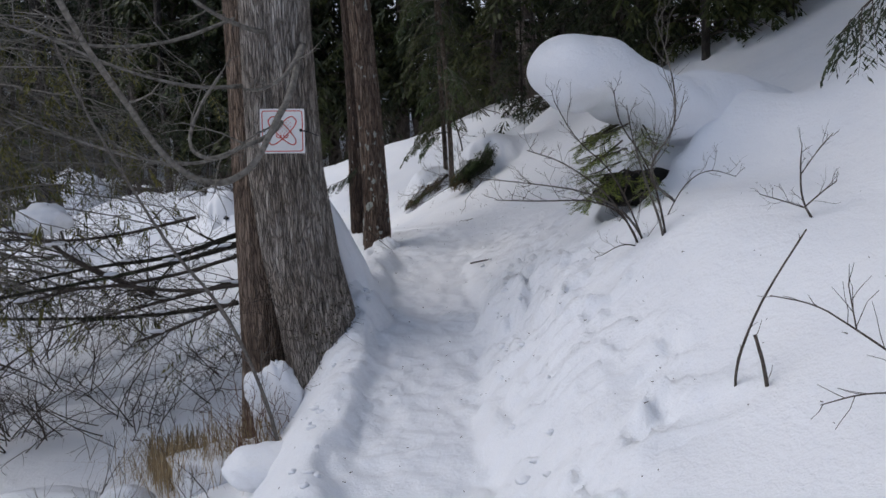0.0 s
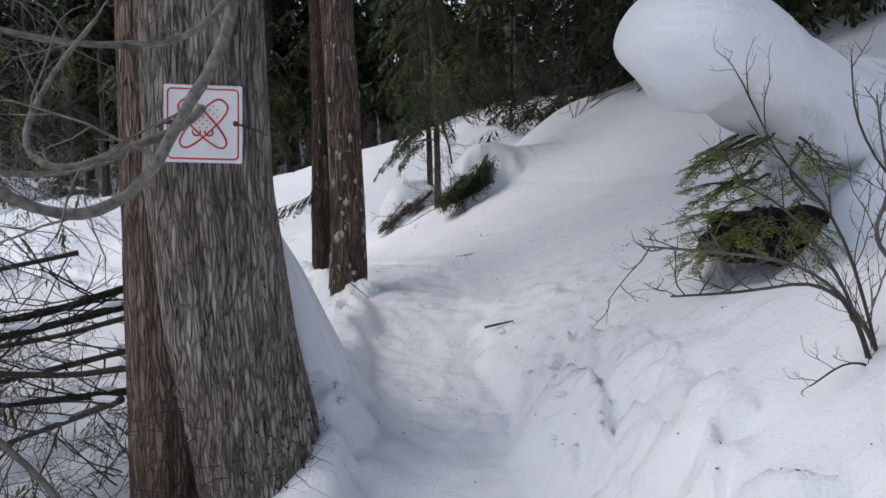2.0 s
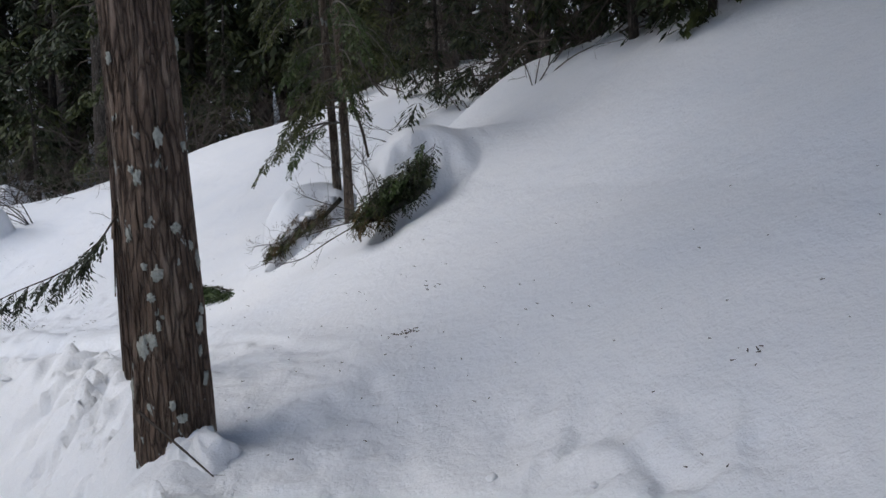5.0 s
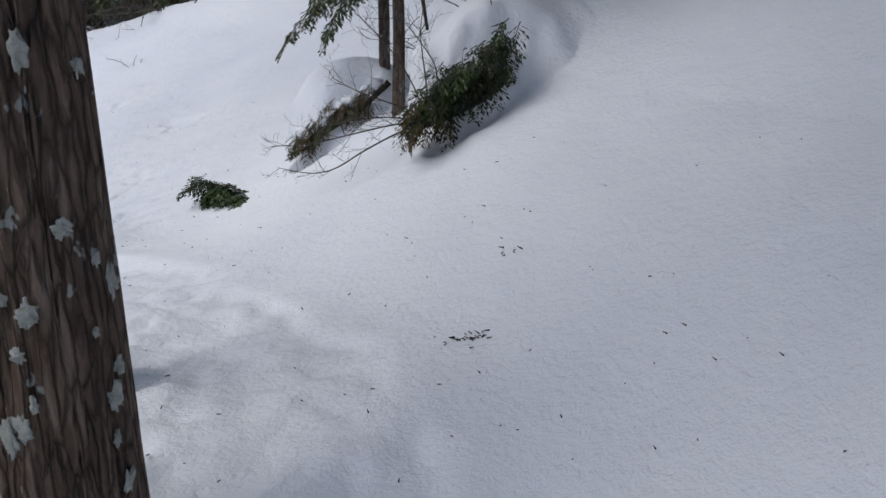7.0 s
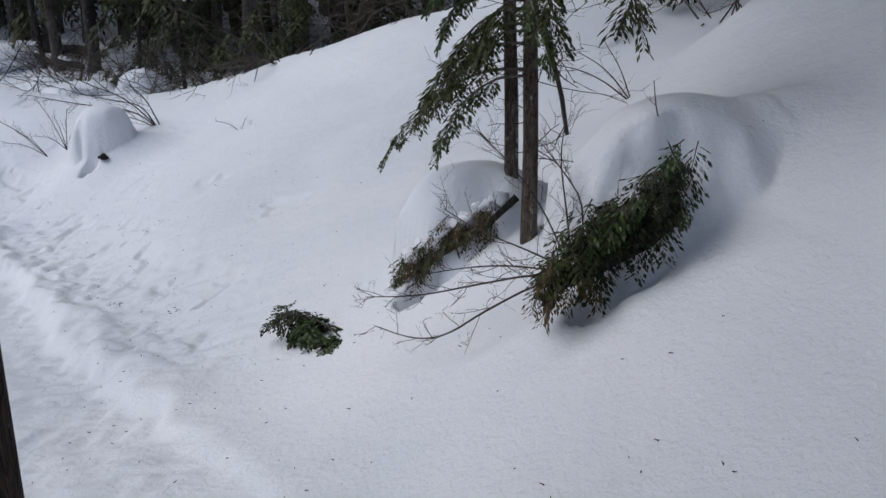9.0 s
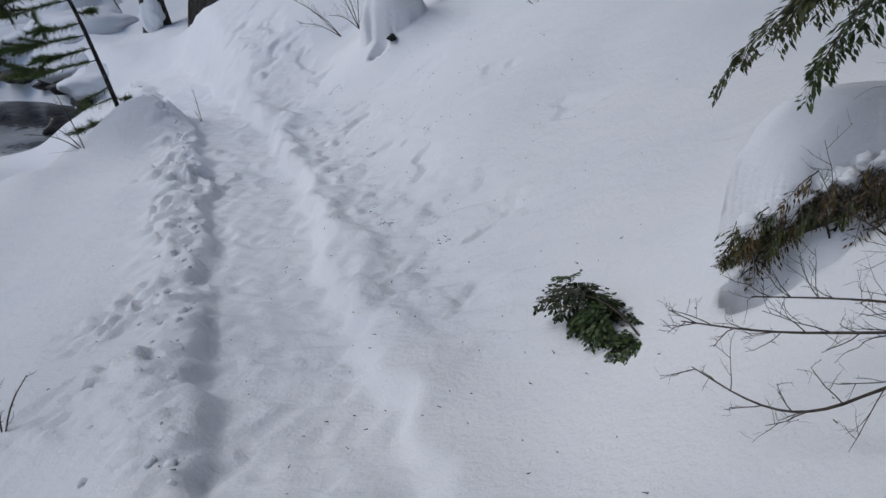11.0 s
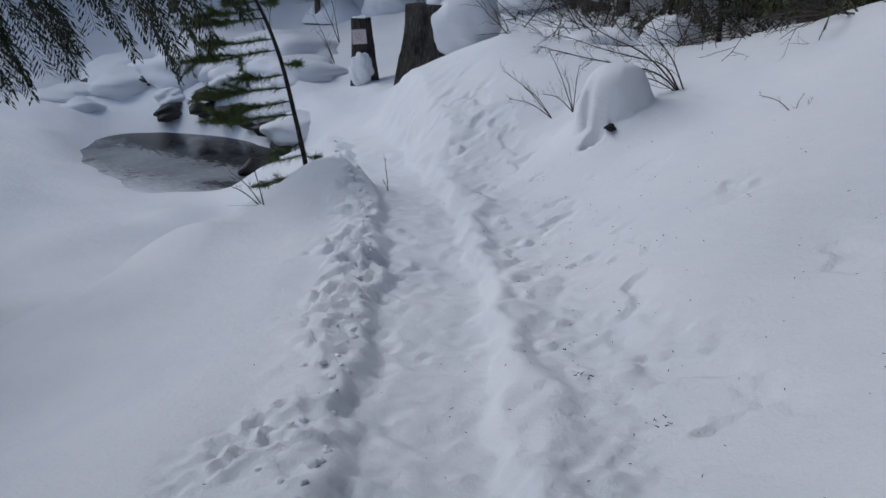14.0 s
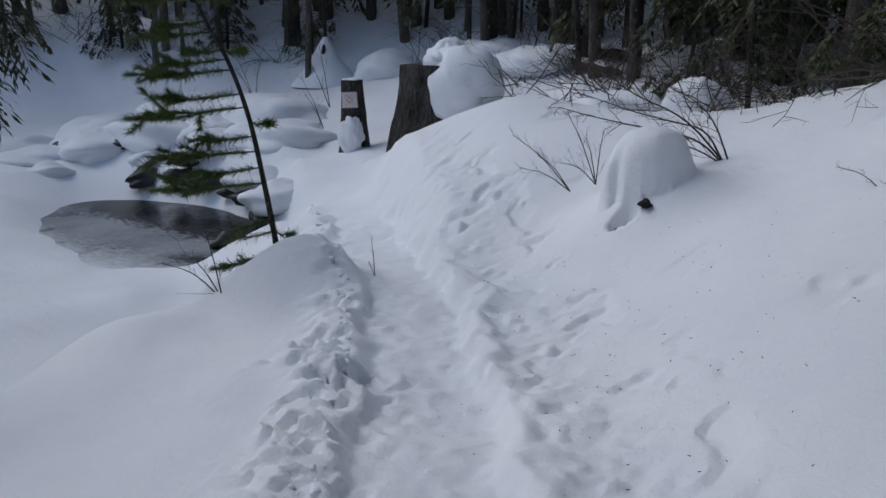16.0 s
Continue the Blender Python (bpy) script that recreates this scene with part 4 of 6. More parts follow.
# ---------------------------------------------------------------- thicket on the creek side of the cedar
def build_thicket():
    rng = random.Random(77)
    t = thing("dead_branches", (-2.2, 6.0, 0.2), "tangle of dark fallen branches with snow on them behind the cedar", "branches")
    o = Vector((-2.2, 6.0, 0.2))
    runs = [[(-1.45, 6.0, 1.08), (-1.6, 5.97, 1.04), (-2.16, 5.78, 0.91), (-2.58, 5.38, 0.86), (-2.94, 4.96, 0.83)], [(-1.45, 5.95, 0.78), (-1.91, 5.95, 0.72), (-2.48, 5.86, 0.83), (-2.93, 5.52, 0.74)],
            [(-1.5, 5.73, 0.68), (-1.84, 5.84, 0.53), (-2.24, 5.79, 0.4)], [(-1.5, 6.2, 1.15), (-2.11, 6.23, 0.95), (-2.6, 6.15, 0.93), (-3.3, 6.1, 0.8)], [(-1.6, 6.5, 0.95), (-2.3, 6.6, 0.75), (-3.2, 6.4, 0.7), (-3.9, 6.3, 0.8)],
            [(-1.7, 6.9, 0.7), (-2.4, 6.7, 0.55), (-3.3, 6.7, 0.35)], [(-1.6, 6.2, 0.6), (-2.3, 6.3, 0.5), (-3.1, 6.2, 0.52), (-3.8, 6.0, 0.6)], [(-2.0, 6.6, 1.25), (-2.7, 6.3, 1.1), (-3.4, 6.2, 1.15)], [(-2.2, 6.1, 0.7), (-2.55, 5.6, 1.0), (-2.66, 5.42, 1.2), (-2.8, 5.2, 1.25)]]
    for k, pts in enumerate(runs):
        s = Shape()
        stem(s, [Vector(p) - o for p in pts], rng.uniform(0.014, 0.026), 0.007, rng, 0.55, 12, 3, 0.9, 0.0, 7, 0.05)
        br = part("branch", s, MOSSY if k % 3 == 0 else TWIG, t)
        sn = Shape()
        line = smooth_line([Vector(p) - o for p in pts], 2)
        for i in range(2, len(line) - 1, 3):
            if rng.random() < 0.7:
                b = blob(line[i] + Vector((0, 0, 0.022)), (rng.uniform(0.03, 0.09), 0.02, 0.014), i, 0.3, 0.1, (14, 8), math.atan2(line[i + 1].y - line[i].y, line[i + 1].x - line[i].x))
                m = len(sn.v)
                sn.v += b.v
                sn.f += [tuple(q + m for q in f) for f in b.f]
        tagged(part("snow", sn, SNOW, br), kind="stuff")
    # brush of thin bare stems
    for cx, cy, n, h, seed in ((-2.8, 7.0, 8, 1.0, 1), (-3.5, 7.6, 9, 1.1, 2), (-4.1, 8.2, 10, 1.2, 4), (-3.2, 6.5, 6, 0.8, 5), (-1.95, 6.8, 5, 0.6, 6), (-3.6, 6.5, 12, 0.85, 8), (-2.5, 6.4, 10, 0.7, 10), (-4.3, 6.6, 12, 0.9, 11), (-2.0, 7.2, 10, 0.6, 15)):
        r2 = random.Random(seed * 13)
        g = ground(cx, cy)
        t = thing("brush", (cx, cy, g), "leafless dark brush with fine twigs on the creek bank", "shrub", "brush on the creek bank")
        s = Shape()
        for k in range(n):
            a = r2.uniform(0, 6.28)
            twigs(s, (r2.gauss(0, 0.12), r2.gauss(0, 0.12), -0.1), (math.cos(a) * 0.8, math.sin(a) * 0.8, r2.uniform(0.3, 1.2)), h * r2.uniform(0.6, 1.1), 0.0065, r2, 4, 0.75, 4, 0.05)
        tagged(part("brushwood", s, TWIG, t), kind="stuff")
    snow_mass("snow_clump", (-2.66, 5.42, 1.31), (0.17, 0.16, 0.11), "rounded clump of snow resting on a branch", 12, 0.2, 0, 0.05)


build_thicket()


OLIVE = make_leaf("olive_cedar_spray", (0.07, 0.068, 0.02), (0.24, 0.215, 0.075), 0.85)


def build_mossy_cedars():
    """Thin cedars behind the thicket, hung with dead twigs, olive sprays and beard lichen."""
    for px, py, r, seed, reach, count in ((-4.7, 7.0, 0.085, 301, 2.7, 54), (-4.5, 5.9, 0.10, 302, 2.4, 40)):
        rng = random.Random(seed)
        t = thing("mossy_cedar", (px, py, ground(px, py)), "thin cedar hung with grey dead twigs and olive lichen", "tree", "mossy cedars behind the thicket")
        part("trunk", column([(0, 0, -0.4, r * 1.3), (0, 0, 0.4, r), (0.03, 0, 2.0, r * 0.9), (0.08, 0.02, 6.0, r * 0.6), (0.1, 0, 9.0, 0.01)], 22, 70, 0.12, 8, seed, 0.2), BARK_PALE, t)
        wood, green, beard = Shape(), Shape(), Shape()
        for k in range(count):
            z = 1.35 + 2.1 * (k / count) ** 0.9
            a = rng.uniform(0, 6.28) if k % 4 == 0 else rng.gauss(-0.1, 0.5)
            L = reach * rng.uniform(0.5, 1.1)
            p, d = Vector((0.02 * z, 0, z)), Vector((math.cos(a), math.sin(a), rng.uniform(-0.1, 0.4)))
            pts = [p]
            for i in range(9):
                d = (d + Vector((rng.gauss(0, 0.12), rng.gauss(0, 0.12), rng.gauss(-0.05, 0.07)))).normalized()
                p = p + d * L / 9
                pts.append(p)
            wood.tube(pts, taper(9, 0.013, 0.003), 5, cap=False)
            for i in range(2, 10):
                way = (pts[i] - pts[i - 1]).normalized()
                for _ in range(2):
                    side = Vector((rng.gauss(0, 1), rng.gauss(0, 1), rng.gauss(-0.3, 0.6))).normalized()
                    twigs(wood, pts[i], way * 0.6 + side, rng.uniform(0.22, 0.6), 0.0032, rng, 3, 0.75, 3, -0.12, 3)
                if rng.random() < 0.55:
                    spray(green, None, pts[i], way * 0.5 + Vector((rng.gauss(0, 0.6), rng.gauss(0, 0.6), -0.7)), rng.uniform(0.14, 0.32), rng, 0.9, 0.36, 0.026, 0.006, 11, 0.002, 3)
                for _ in range(2):
                    b = pts[i] + Vector((rng.gauss(0, 0.05), rng.gauss(0, 0.05), 0))
                    w, h = Vector((rng.gauss(0, 1), rng.gauss(0, 1), 0)).normalized() * rng.uniform(0.004, 0.010), rng.uniform(0.04, 0.14)
                    e = b + Vector((rng.gauss(0, 0.01), rng.gauss(0, 0.01), -h))
                    beard.quad(b - w * 0.5, b.lerp(e, 0.5) - w, e, b.lerp(e, 0.4) + w)
        tagged(part("branchwork", wood, BRANCH, t, "grey dead twigs"), kind="stuff")
        part("crown", green, OLIVE, t, "olive cedar sprays")
        tagged(part("beard_lichen", beard, LICHEN, t, "pale hanging beard lichen"), kind="stuff")


build_mossy_cedars()


def build_grass():
    rng = random.Random(9)
    for px, py, n, h, lean in ((-1.78, 5.35, 240, 0.42, -0.5), (-1.62, 5.05, 260, 0.42, -0.35), (-1.32, 4.95, 150, 0.46, 0.1), (-1.95, 5.6, 120, 0.36, -0.4)):
        g = ground(px, py)
        t = thing("grass_tuft", (px, py, g), "tuft of dry straw-coloured grass bent over the snow", "grass", "dry tufts by the cedar")
        s = Shape()
        for k in range(n):
            b = Vector((rng.gauss(0, 0.15), rng.gauss(0, 0.10), -0.03))
            a = rng.uniform(0, 6.28)
            d = Vector((math.cos(a) * 0.6 + lean, math.sin(a) * 0.6 - 0.2, 0)) * h * rng.uniform(0.4, 1.0)
            m = b + d * 0.4 + Vector((0, 0, h * rng.uniform(0.35, 0.9)))
            e = b + d * 1.1 + Vector((0, 0, h * rng.uniform(-0.1, 0.5)))
            w = Vector((-d.y, d.x, 0)).normalized() * 0.0022
            s.quad(b - w, b + w, m + w * 0.8, m - w * 0.8)
            s.quad(m - w * 0.8, m + w * 0.8, e + w * 0.2, e - w * 0.2)
        part("bent_grass", s, GRASS, t)
    for px, py, n, h, seed in ((-1.28, 4.98, 11, 0.5, 31), (-2.35, 5.0, 3, 0.6, 32), (-1.55, 4.6, 4, 0.28, 33), (-1.35, 4.1, 3, 0.18, 34), (-2.0, 4.4, 3, 0.5, 35), (-1.15, 5.15, 7, 0.42, 36), (-1.75, 5.3, 5, 0.45, 37), (-2.5, 4.6, 2, 0.5, 38), (-1.2, 3.9, 3, 0.14, 39)):
        r2 = random.Random(seed)
        t = thing("bare_weeds", (px, py, ground(px, py)), "thin reddish-brown bare stalks poking out of the snow", "weeds", "bare stalks by the path")
        s = Shape()
        for k in range(n):
            a = r2.uniform(0, 6.28)
            twigs(s, (r2.gauss(0, 0.05), r2.gauss(0, 0.05), -0.05), (math.cos(a) * 0.5, math.sin(a) * 0.5, 1.0), h * r2.uniform(0.6, 1.15), 0.0035, r2, 3, 0.6, 4, 0.1)
        part("stalk_clump", s, REDTWIG if seed in (31, 36) else TWIG, t)
    for cx, cy, rx, ry, rz, sd in ((-1.5, 5.05, 0.3, 0.24, 0.16, 1), (-1.0, 4.35, 0.26, 0.2, 0.12, 2), (-2.05, 4.95, 0.22, 0.2, 0.17, 3), (-2.75, 5.3, 0.5, 0.4, 0.2, 4)):
        snow_mass("snow_hummock", (cx, cy, ground(cx, cy) + rz * 0.25), (rx, ry, rz), "soft hummock of snow over buried plants", 40 + sd, 0.2, 0, 0.06, (40, 24), "hummocks by the cedar")


REDTWIG = make_plain("red_twig_bark", (0.06, 0.028, 0.016), (0.20, 0.10, 0.055), 60)
build_grass()

# ---------------------------------------------------------------- hemlock sapling, buried boughs, fallen sprig
def needle_bough(leaf, stm, start, way, length, rng, droop=0.5):
    """A hanging bough with small sprays along it."""
    pts, p, d = [Vector(start)], Vector(start), Vector(way).normalized()
    n = 7
    for i in range(n):
        d = (d + Vector((rng.gauss(0, 0.07), rng.gauss(0, 0.07), -droop / n * 1.5))).normalized()
        p = p + d * length / n
        pts.append(p)
    stm.tube(pts, taper(n, 0.004 + 0.008 * length, 0.002), 5, cap=False)
    for i in range(2, n + 1):
        d = (pts[i] - pts[i - 1]).normalized()
        side = d.cross(Vector((0, 0, 1))).normalized()
        for s in (-1, 1):
            if rng.random() < 0.9:
                spray(leaf, stm, pts[i], d * 0.7 + side * s * 0.8 + Vector((0, 0, -0.25)), length * rng.uniform(0.22, 0.4) * (1.15 - 0.08 * i), rng, 0.5, 0.4, 0.028, 0.006, 9, 0.002, 3)
    spray(leaf, stm, pts[-1], d, length * 0.3, rng, 0.5, 0.4, 0.028, 0.006, 9, 0.002, 3)
    return pts


BARK_SAPLING = make_bark("sapling_bark", (0.10, 0.075, 0.055), (0.50, 0.44, 0.38), (0.26, 0.20, 0.155), 3.0, lichen=0.06)


def build_hemlock():
    rng = random.Random(15)
    t = thing("hemlock_sapling", (0.12, 11.45, 1.5), "slender hemlock with two thin lichened stems and drooping green boughs", "tree")
    for line in ([(0, 0, -0.2, 0.038), (0.0, 0.0, 0.3, 0.034), (-0.02, 0.02, 1.2, 0.031), (-0.12, 0.05, 2.6, 0.03), (-0.25, 0.1, 5.2, 0.008)],
                 [(-0.07, 0.34, -0.2, 0.036), (-0.08, 0.34, 0.5, 0.033), (-0.12, 0.36, 1.6, 0.03), (-0.2, 0.4, 5.8, 0.008)]):
        part("trunk", column(line, 28, 90, 0.16, 8, 4, 0.3), BARK_SAPLING, t)
    s = Shape()
    for k in range(26):
        z = rng.uniform(0.25, 1.1)
        a = rng.uniform(0, 6.28)
        twigs(s, (0, 0, z), (math.cos(a), math.sin(a), rng.uniform(-0.3, 0.3)), rng.uniform(0.15, 0.5), 0.003, rng, 3, 0.7, 3, 0.0)
    stem(s, [(-0.02, 0, 0.95), (0.12, 0.05, 0.62), (0.17, 0.08, 0.35)], 0.014, 0.01, rng, 0.2, 3, 2)
    tagged(part("dead_twigwork", s, TWIG, t), kind="stuff")
    for k in range(66):
        z = 0.95 + 4.2 * (k / 58) ** 0.9 if k < 58 else rng.uniform(0.6, 1.15)
        a = rng.gauss(math.pi * 1.03, 0.35) if k >= 58 else rng.choice([rng.gauss(math.pi * 1.02, 0.7), rng.uniform(0, 6.28), rng.gauss(math.pi * 1.05, 0.5)])
        L = rng.uniform(0.55, 1.0) * (1.0 if z > 1.3 else 0.75) * (1.0 - 0.08 * z)
        lf, st = Shape(), Shape()
        needle_bough(lf, st, (-0.03 * z, 0.05 + (0.25 if k % 2 else 0), z), (math.cos(a), math.sin(a), 0.25), L, rng, 1.0)
        br = part("bough", st, TWIG_GREY, t)
        part("leaves", lf, LEAF if k % 3 else LEAF_SPRIG, br)


build_hemlock()


BROWN_NEEDLE = make_leaf("brown_needles", (0.04, 0.026, 0.012), (0.13, 0.09, 0.04), 0.8)


def build_buried():
    rng = random.Random(41)
    # near-black roll laid where the space below the dome is in shade
    bare = drift_roll([(-0.26, -0.10, -0.19, 0.045), (-0.13, -0.05, -0.13, 0.055), (0.0, 0.0, -0.06, 0.055), (0.09, 0.03, 0.0, 0.045), (0.14, 0.05, 0.04, 0.03)], 19, 40, 10, 0.8)
    d = part("hollow_shade_roll", bare, HOLLOW_SHADE)
    d.location = (0.50, 10.74, 1.63)
    tagged(d, "near-black roll standing for the shaded hollow under the snow dome", "soil")
    t = thing("buried_bough", (0.54, 10.82, 1.70), "half-buried green cedar bough hanging over a dark hollow", "bough")
    for k in range(78):
        u = rng.random()
        st, lf = Shape(), Shape()
        b = Vector((-0.30 + 0.42 * u, -0.17 + 0.12 * u, -0.12 + 0.27 * u)) + Vector((rng.gauss(0, 0.035), rng.gauss(0, 0.04), rng.gauss(-0.04, 0.05)))
        spray(lf, st, b + Vector((0.02, 0.05, 0.02)), (-0.55 + rng.gauss(0, 0.35), -0.6, rng.uniform(-0.4, 0.1)), rng.uniform(0.10, 0.22), rng, 1.3, 0.5, 0.018, 0.006, 12, 0.003, 3)
        sp = part("spray", st, TWIG, t)
        part("leaves", lf, LEAF_DARK if k % 3 else LEAF_SPRIG, sp)
    s = Shape()
    stem(s, [(-0.3, -0.05, -0.2), (-0.05, 0.0, -0.12), (0.2, 0.1, 0.0)], 0.012, 0.008, rng, 0.2, 8, 2)
    part("stick", s, TWIG, t)
    t = thing("leafless_spray", (0.16, 10.74, 1.34), "bare red-brown shrub sweeping low over the snow", "shrub")
    o = Vector((0.16, 10.74, 1.34))
    for pts, r, tl, n in (
            ([(0.3, 10.75, 1.42), (0.14, 10.74, 1.40), (-0.08, 10.70, 1.29), (-0.23, 10.68, 1.19), (-0.36, 10.72, 1.16), (-0.53, 10.84, 1.17)], 0.006, 0.18, 8),
            ([(0.3, 10.75, 1.42), (0.1, 10.76, 1.42), (-0.12, 10.80, 1.36), (-0.35, 10.86, 1.29), (-0.57, 10.9, 1.27)], 0.006, 0.2, 12),
            ([(0.3, 10.75, 1.42), (0.05, 10.78, 1.45), (-0.15, 10.85, 1.42), (-0.4, 10.95, 1.34)], 0.005, 0.2, 10),
            ([(0.28, 10.75, 1.42), (0.1, 10.8, 1.5), (-0.1, 10.9, 1.55), (-0.25, 11.0, 1.62)], 0.005, 0.22, 9),
            ([(0.25, 10.76, 1.42), (0.24, 10.83, 1.6), (0.2, 10.86, 1.85), (0.22, 10.88, 2.0)], 0.005, 0.2, 7),
            ([(0.25, 10.76, 1.42), (0.15, 10.85, 1.65), (0.02, 10.9, 1.82), (-0.12, 10.95, 1.95)], 0.0045, 0.2, 8),
            ([(0.27, 10.76, 1.42), (0.3, 10.8, 1.68), (0.22, 10.85, 1.8), (0.12, 10.9, 1.92)], 0.0045, 0.18, 6),
            ([(0.72, 10.88, 1.70), (0.64, 10.9, 1.86), (0.57, 10.92, 1.99), (0.55, 10.93, 2.14)], 0.005, 0.08, 2)):
        s = Shape()
        stem(s, [Vector(p) - o for p in pts], r * 1.0, 0.0016, rng, tl * 0.9, int(n * 1.5), 3, 0.85, 0.12, 5)
        part("stem", s, TWIG, t)
    t = thing("needle_clump", (0.22, 10.62, 1.44), "brown and green hanging needle clump beside the dark hollow", "bough")
    for k in range(26):
        st, lf = Shape(), Shape()
        a = rng.uniform(2.2, 5.2)
        spray(lf, st, (rng.gauss(0, 0.05), rng.gauss(0, 0.04), rng.uniform(0.0, 0.12)), (math.cos(a) * 0.6, math.sin(a) * 0.6, rng.uniform(-0.8, 0.2)), rng.uniform(0.1, 0.2), rng, 0.9, 0.45, 0.02, 0.0042, 10, 0.003, 3)
        sp = part("spray", st, TWIG, t)
        part("leaves", lf, BROWN_NEEDLE if k % 2 else LEAF, sp)
    # second buried bough, lower on the slope
    t = thing("mossy_bough", (-0.25, 11.62, 1.32), "snow-topped mossy bough with hanging brown needles", "bough")
    s = Shape()
    stem(s, [(0.32, -0.02, 0.22), (0.15, -0.04, 0.06), (-0.05, 0.0, -0.08), (-0.22, 0.1, -0.22)], 0.02, 0.008, rng, 0.22, 12, 3, 0.8, -0.25, 8)
    part("bough_wood", s, MOSSY, t)
    for k in range(9):
        u = (k + 0.5) / 9
        part("snow", blob((0.27 - 0.50 * u, 0.02 + 0.09 * u + rng.gauss(0, 0.02), 0.23 - 0.36 * u), (rng.uniform(0.03, 0.07), 0.04, 0.035), k, 0.35, 0.2, (18, 12), rng.uniform(0, 3)), SNOW, t)
    for k in range(54):
        u = rng.random()
        st, lf = Shape(), Shape()
        spray(lf, st, (0.24 - 0.5 * u + rng.gauss(0, 0.03), 0.03 + 0.08 * u + rng.gauss(0, 0.04), 0.20 - 0.34 * u + rng.gauss(0, 0.02)), (-0.6 + rng.gauss(0, 0.3), -0.5, -0.7), rng.uniform(0.10, 0.22), rng, 0.7, 0.4, 0.02, 0.004, 9, 0.0025, 3)
        sp = part("spray", st, TWIG, t)
        part("leaves", lf, BROWN_NEEDLE if k % 3 else LEAF, sp)
    t = thing("cedar_sprig", (-0.95, 11.57, ground(-0.95, 11.57)), "broken-off green cedar sprig lying on the snow", "branch")
    s = Shape()
    stem(s, [(0.24, -0.2, 0.03), (0.05, 0.0, 0.10), (-0.14, 0.12, 0.07)], 0.005, 0.003, rng)
    w = part("twig", s, TWIG, t)
    for k in range(46):
        lf, u = Shape(), rng.random()
        b = Vector((0.20, -0.16, 0.03)).lerp(Vector((-0.17, 0.15, 0.06)), u)
        a = rng.gauss(2.3, 0.5) + rng.choice((-1.1, 1.1))
        spray(lf, None, b + Vector((0, 0, rng.uniform(-0.01, 0.07))), (math.cos(a), math.sin(a), rng.uniform(-0.15, 0.5)), rng.uniform(0.09, 0.19), rng, 0.9, 0.62, 0.016, 0.0075, 11, 0.002, 4)
        part("leaves", lf, LEAF_SPRIG if k % 2 else LEAF_DARK, t)


build_buried()


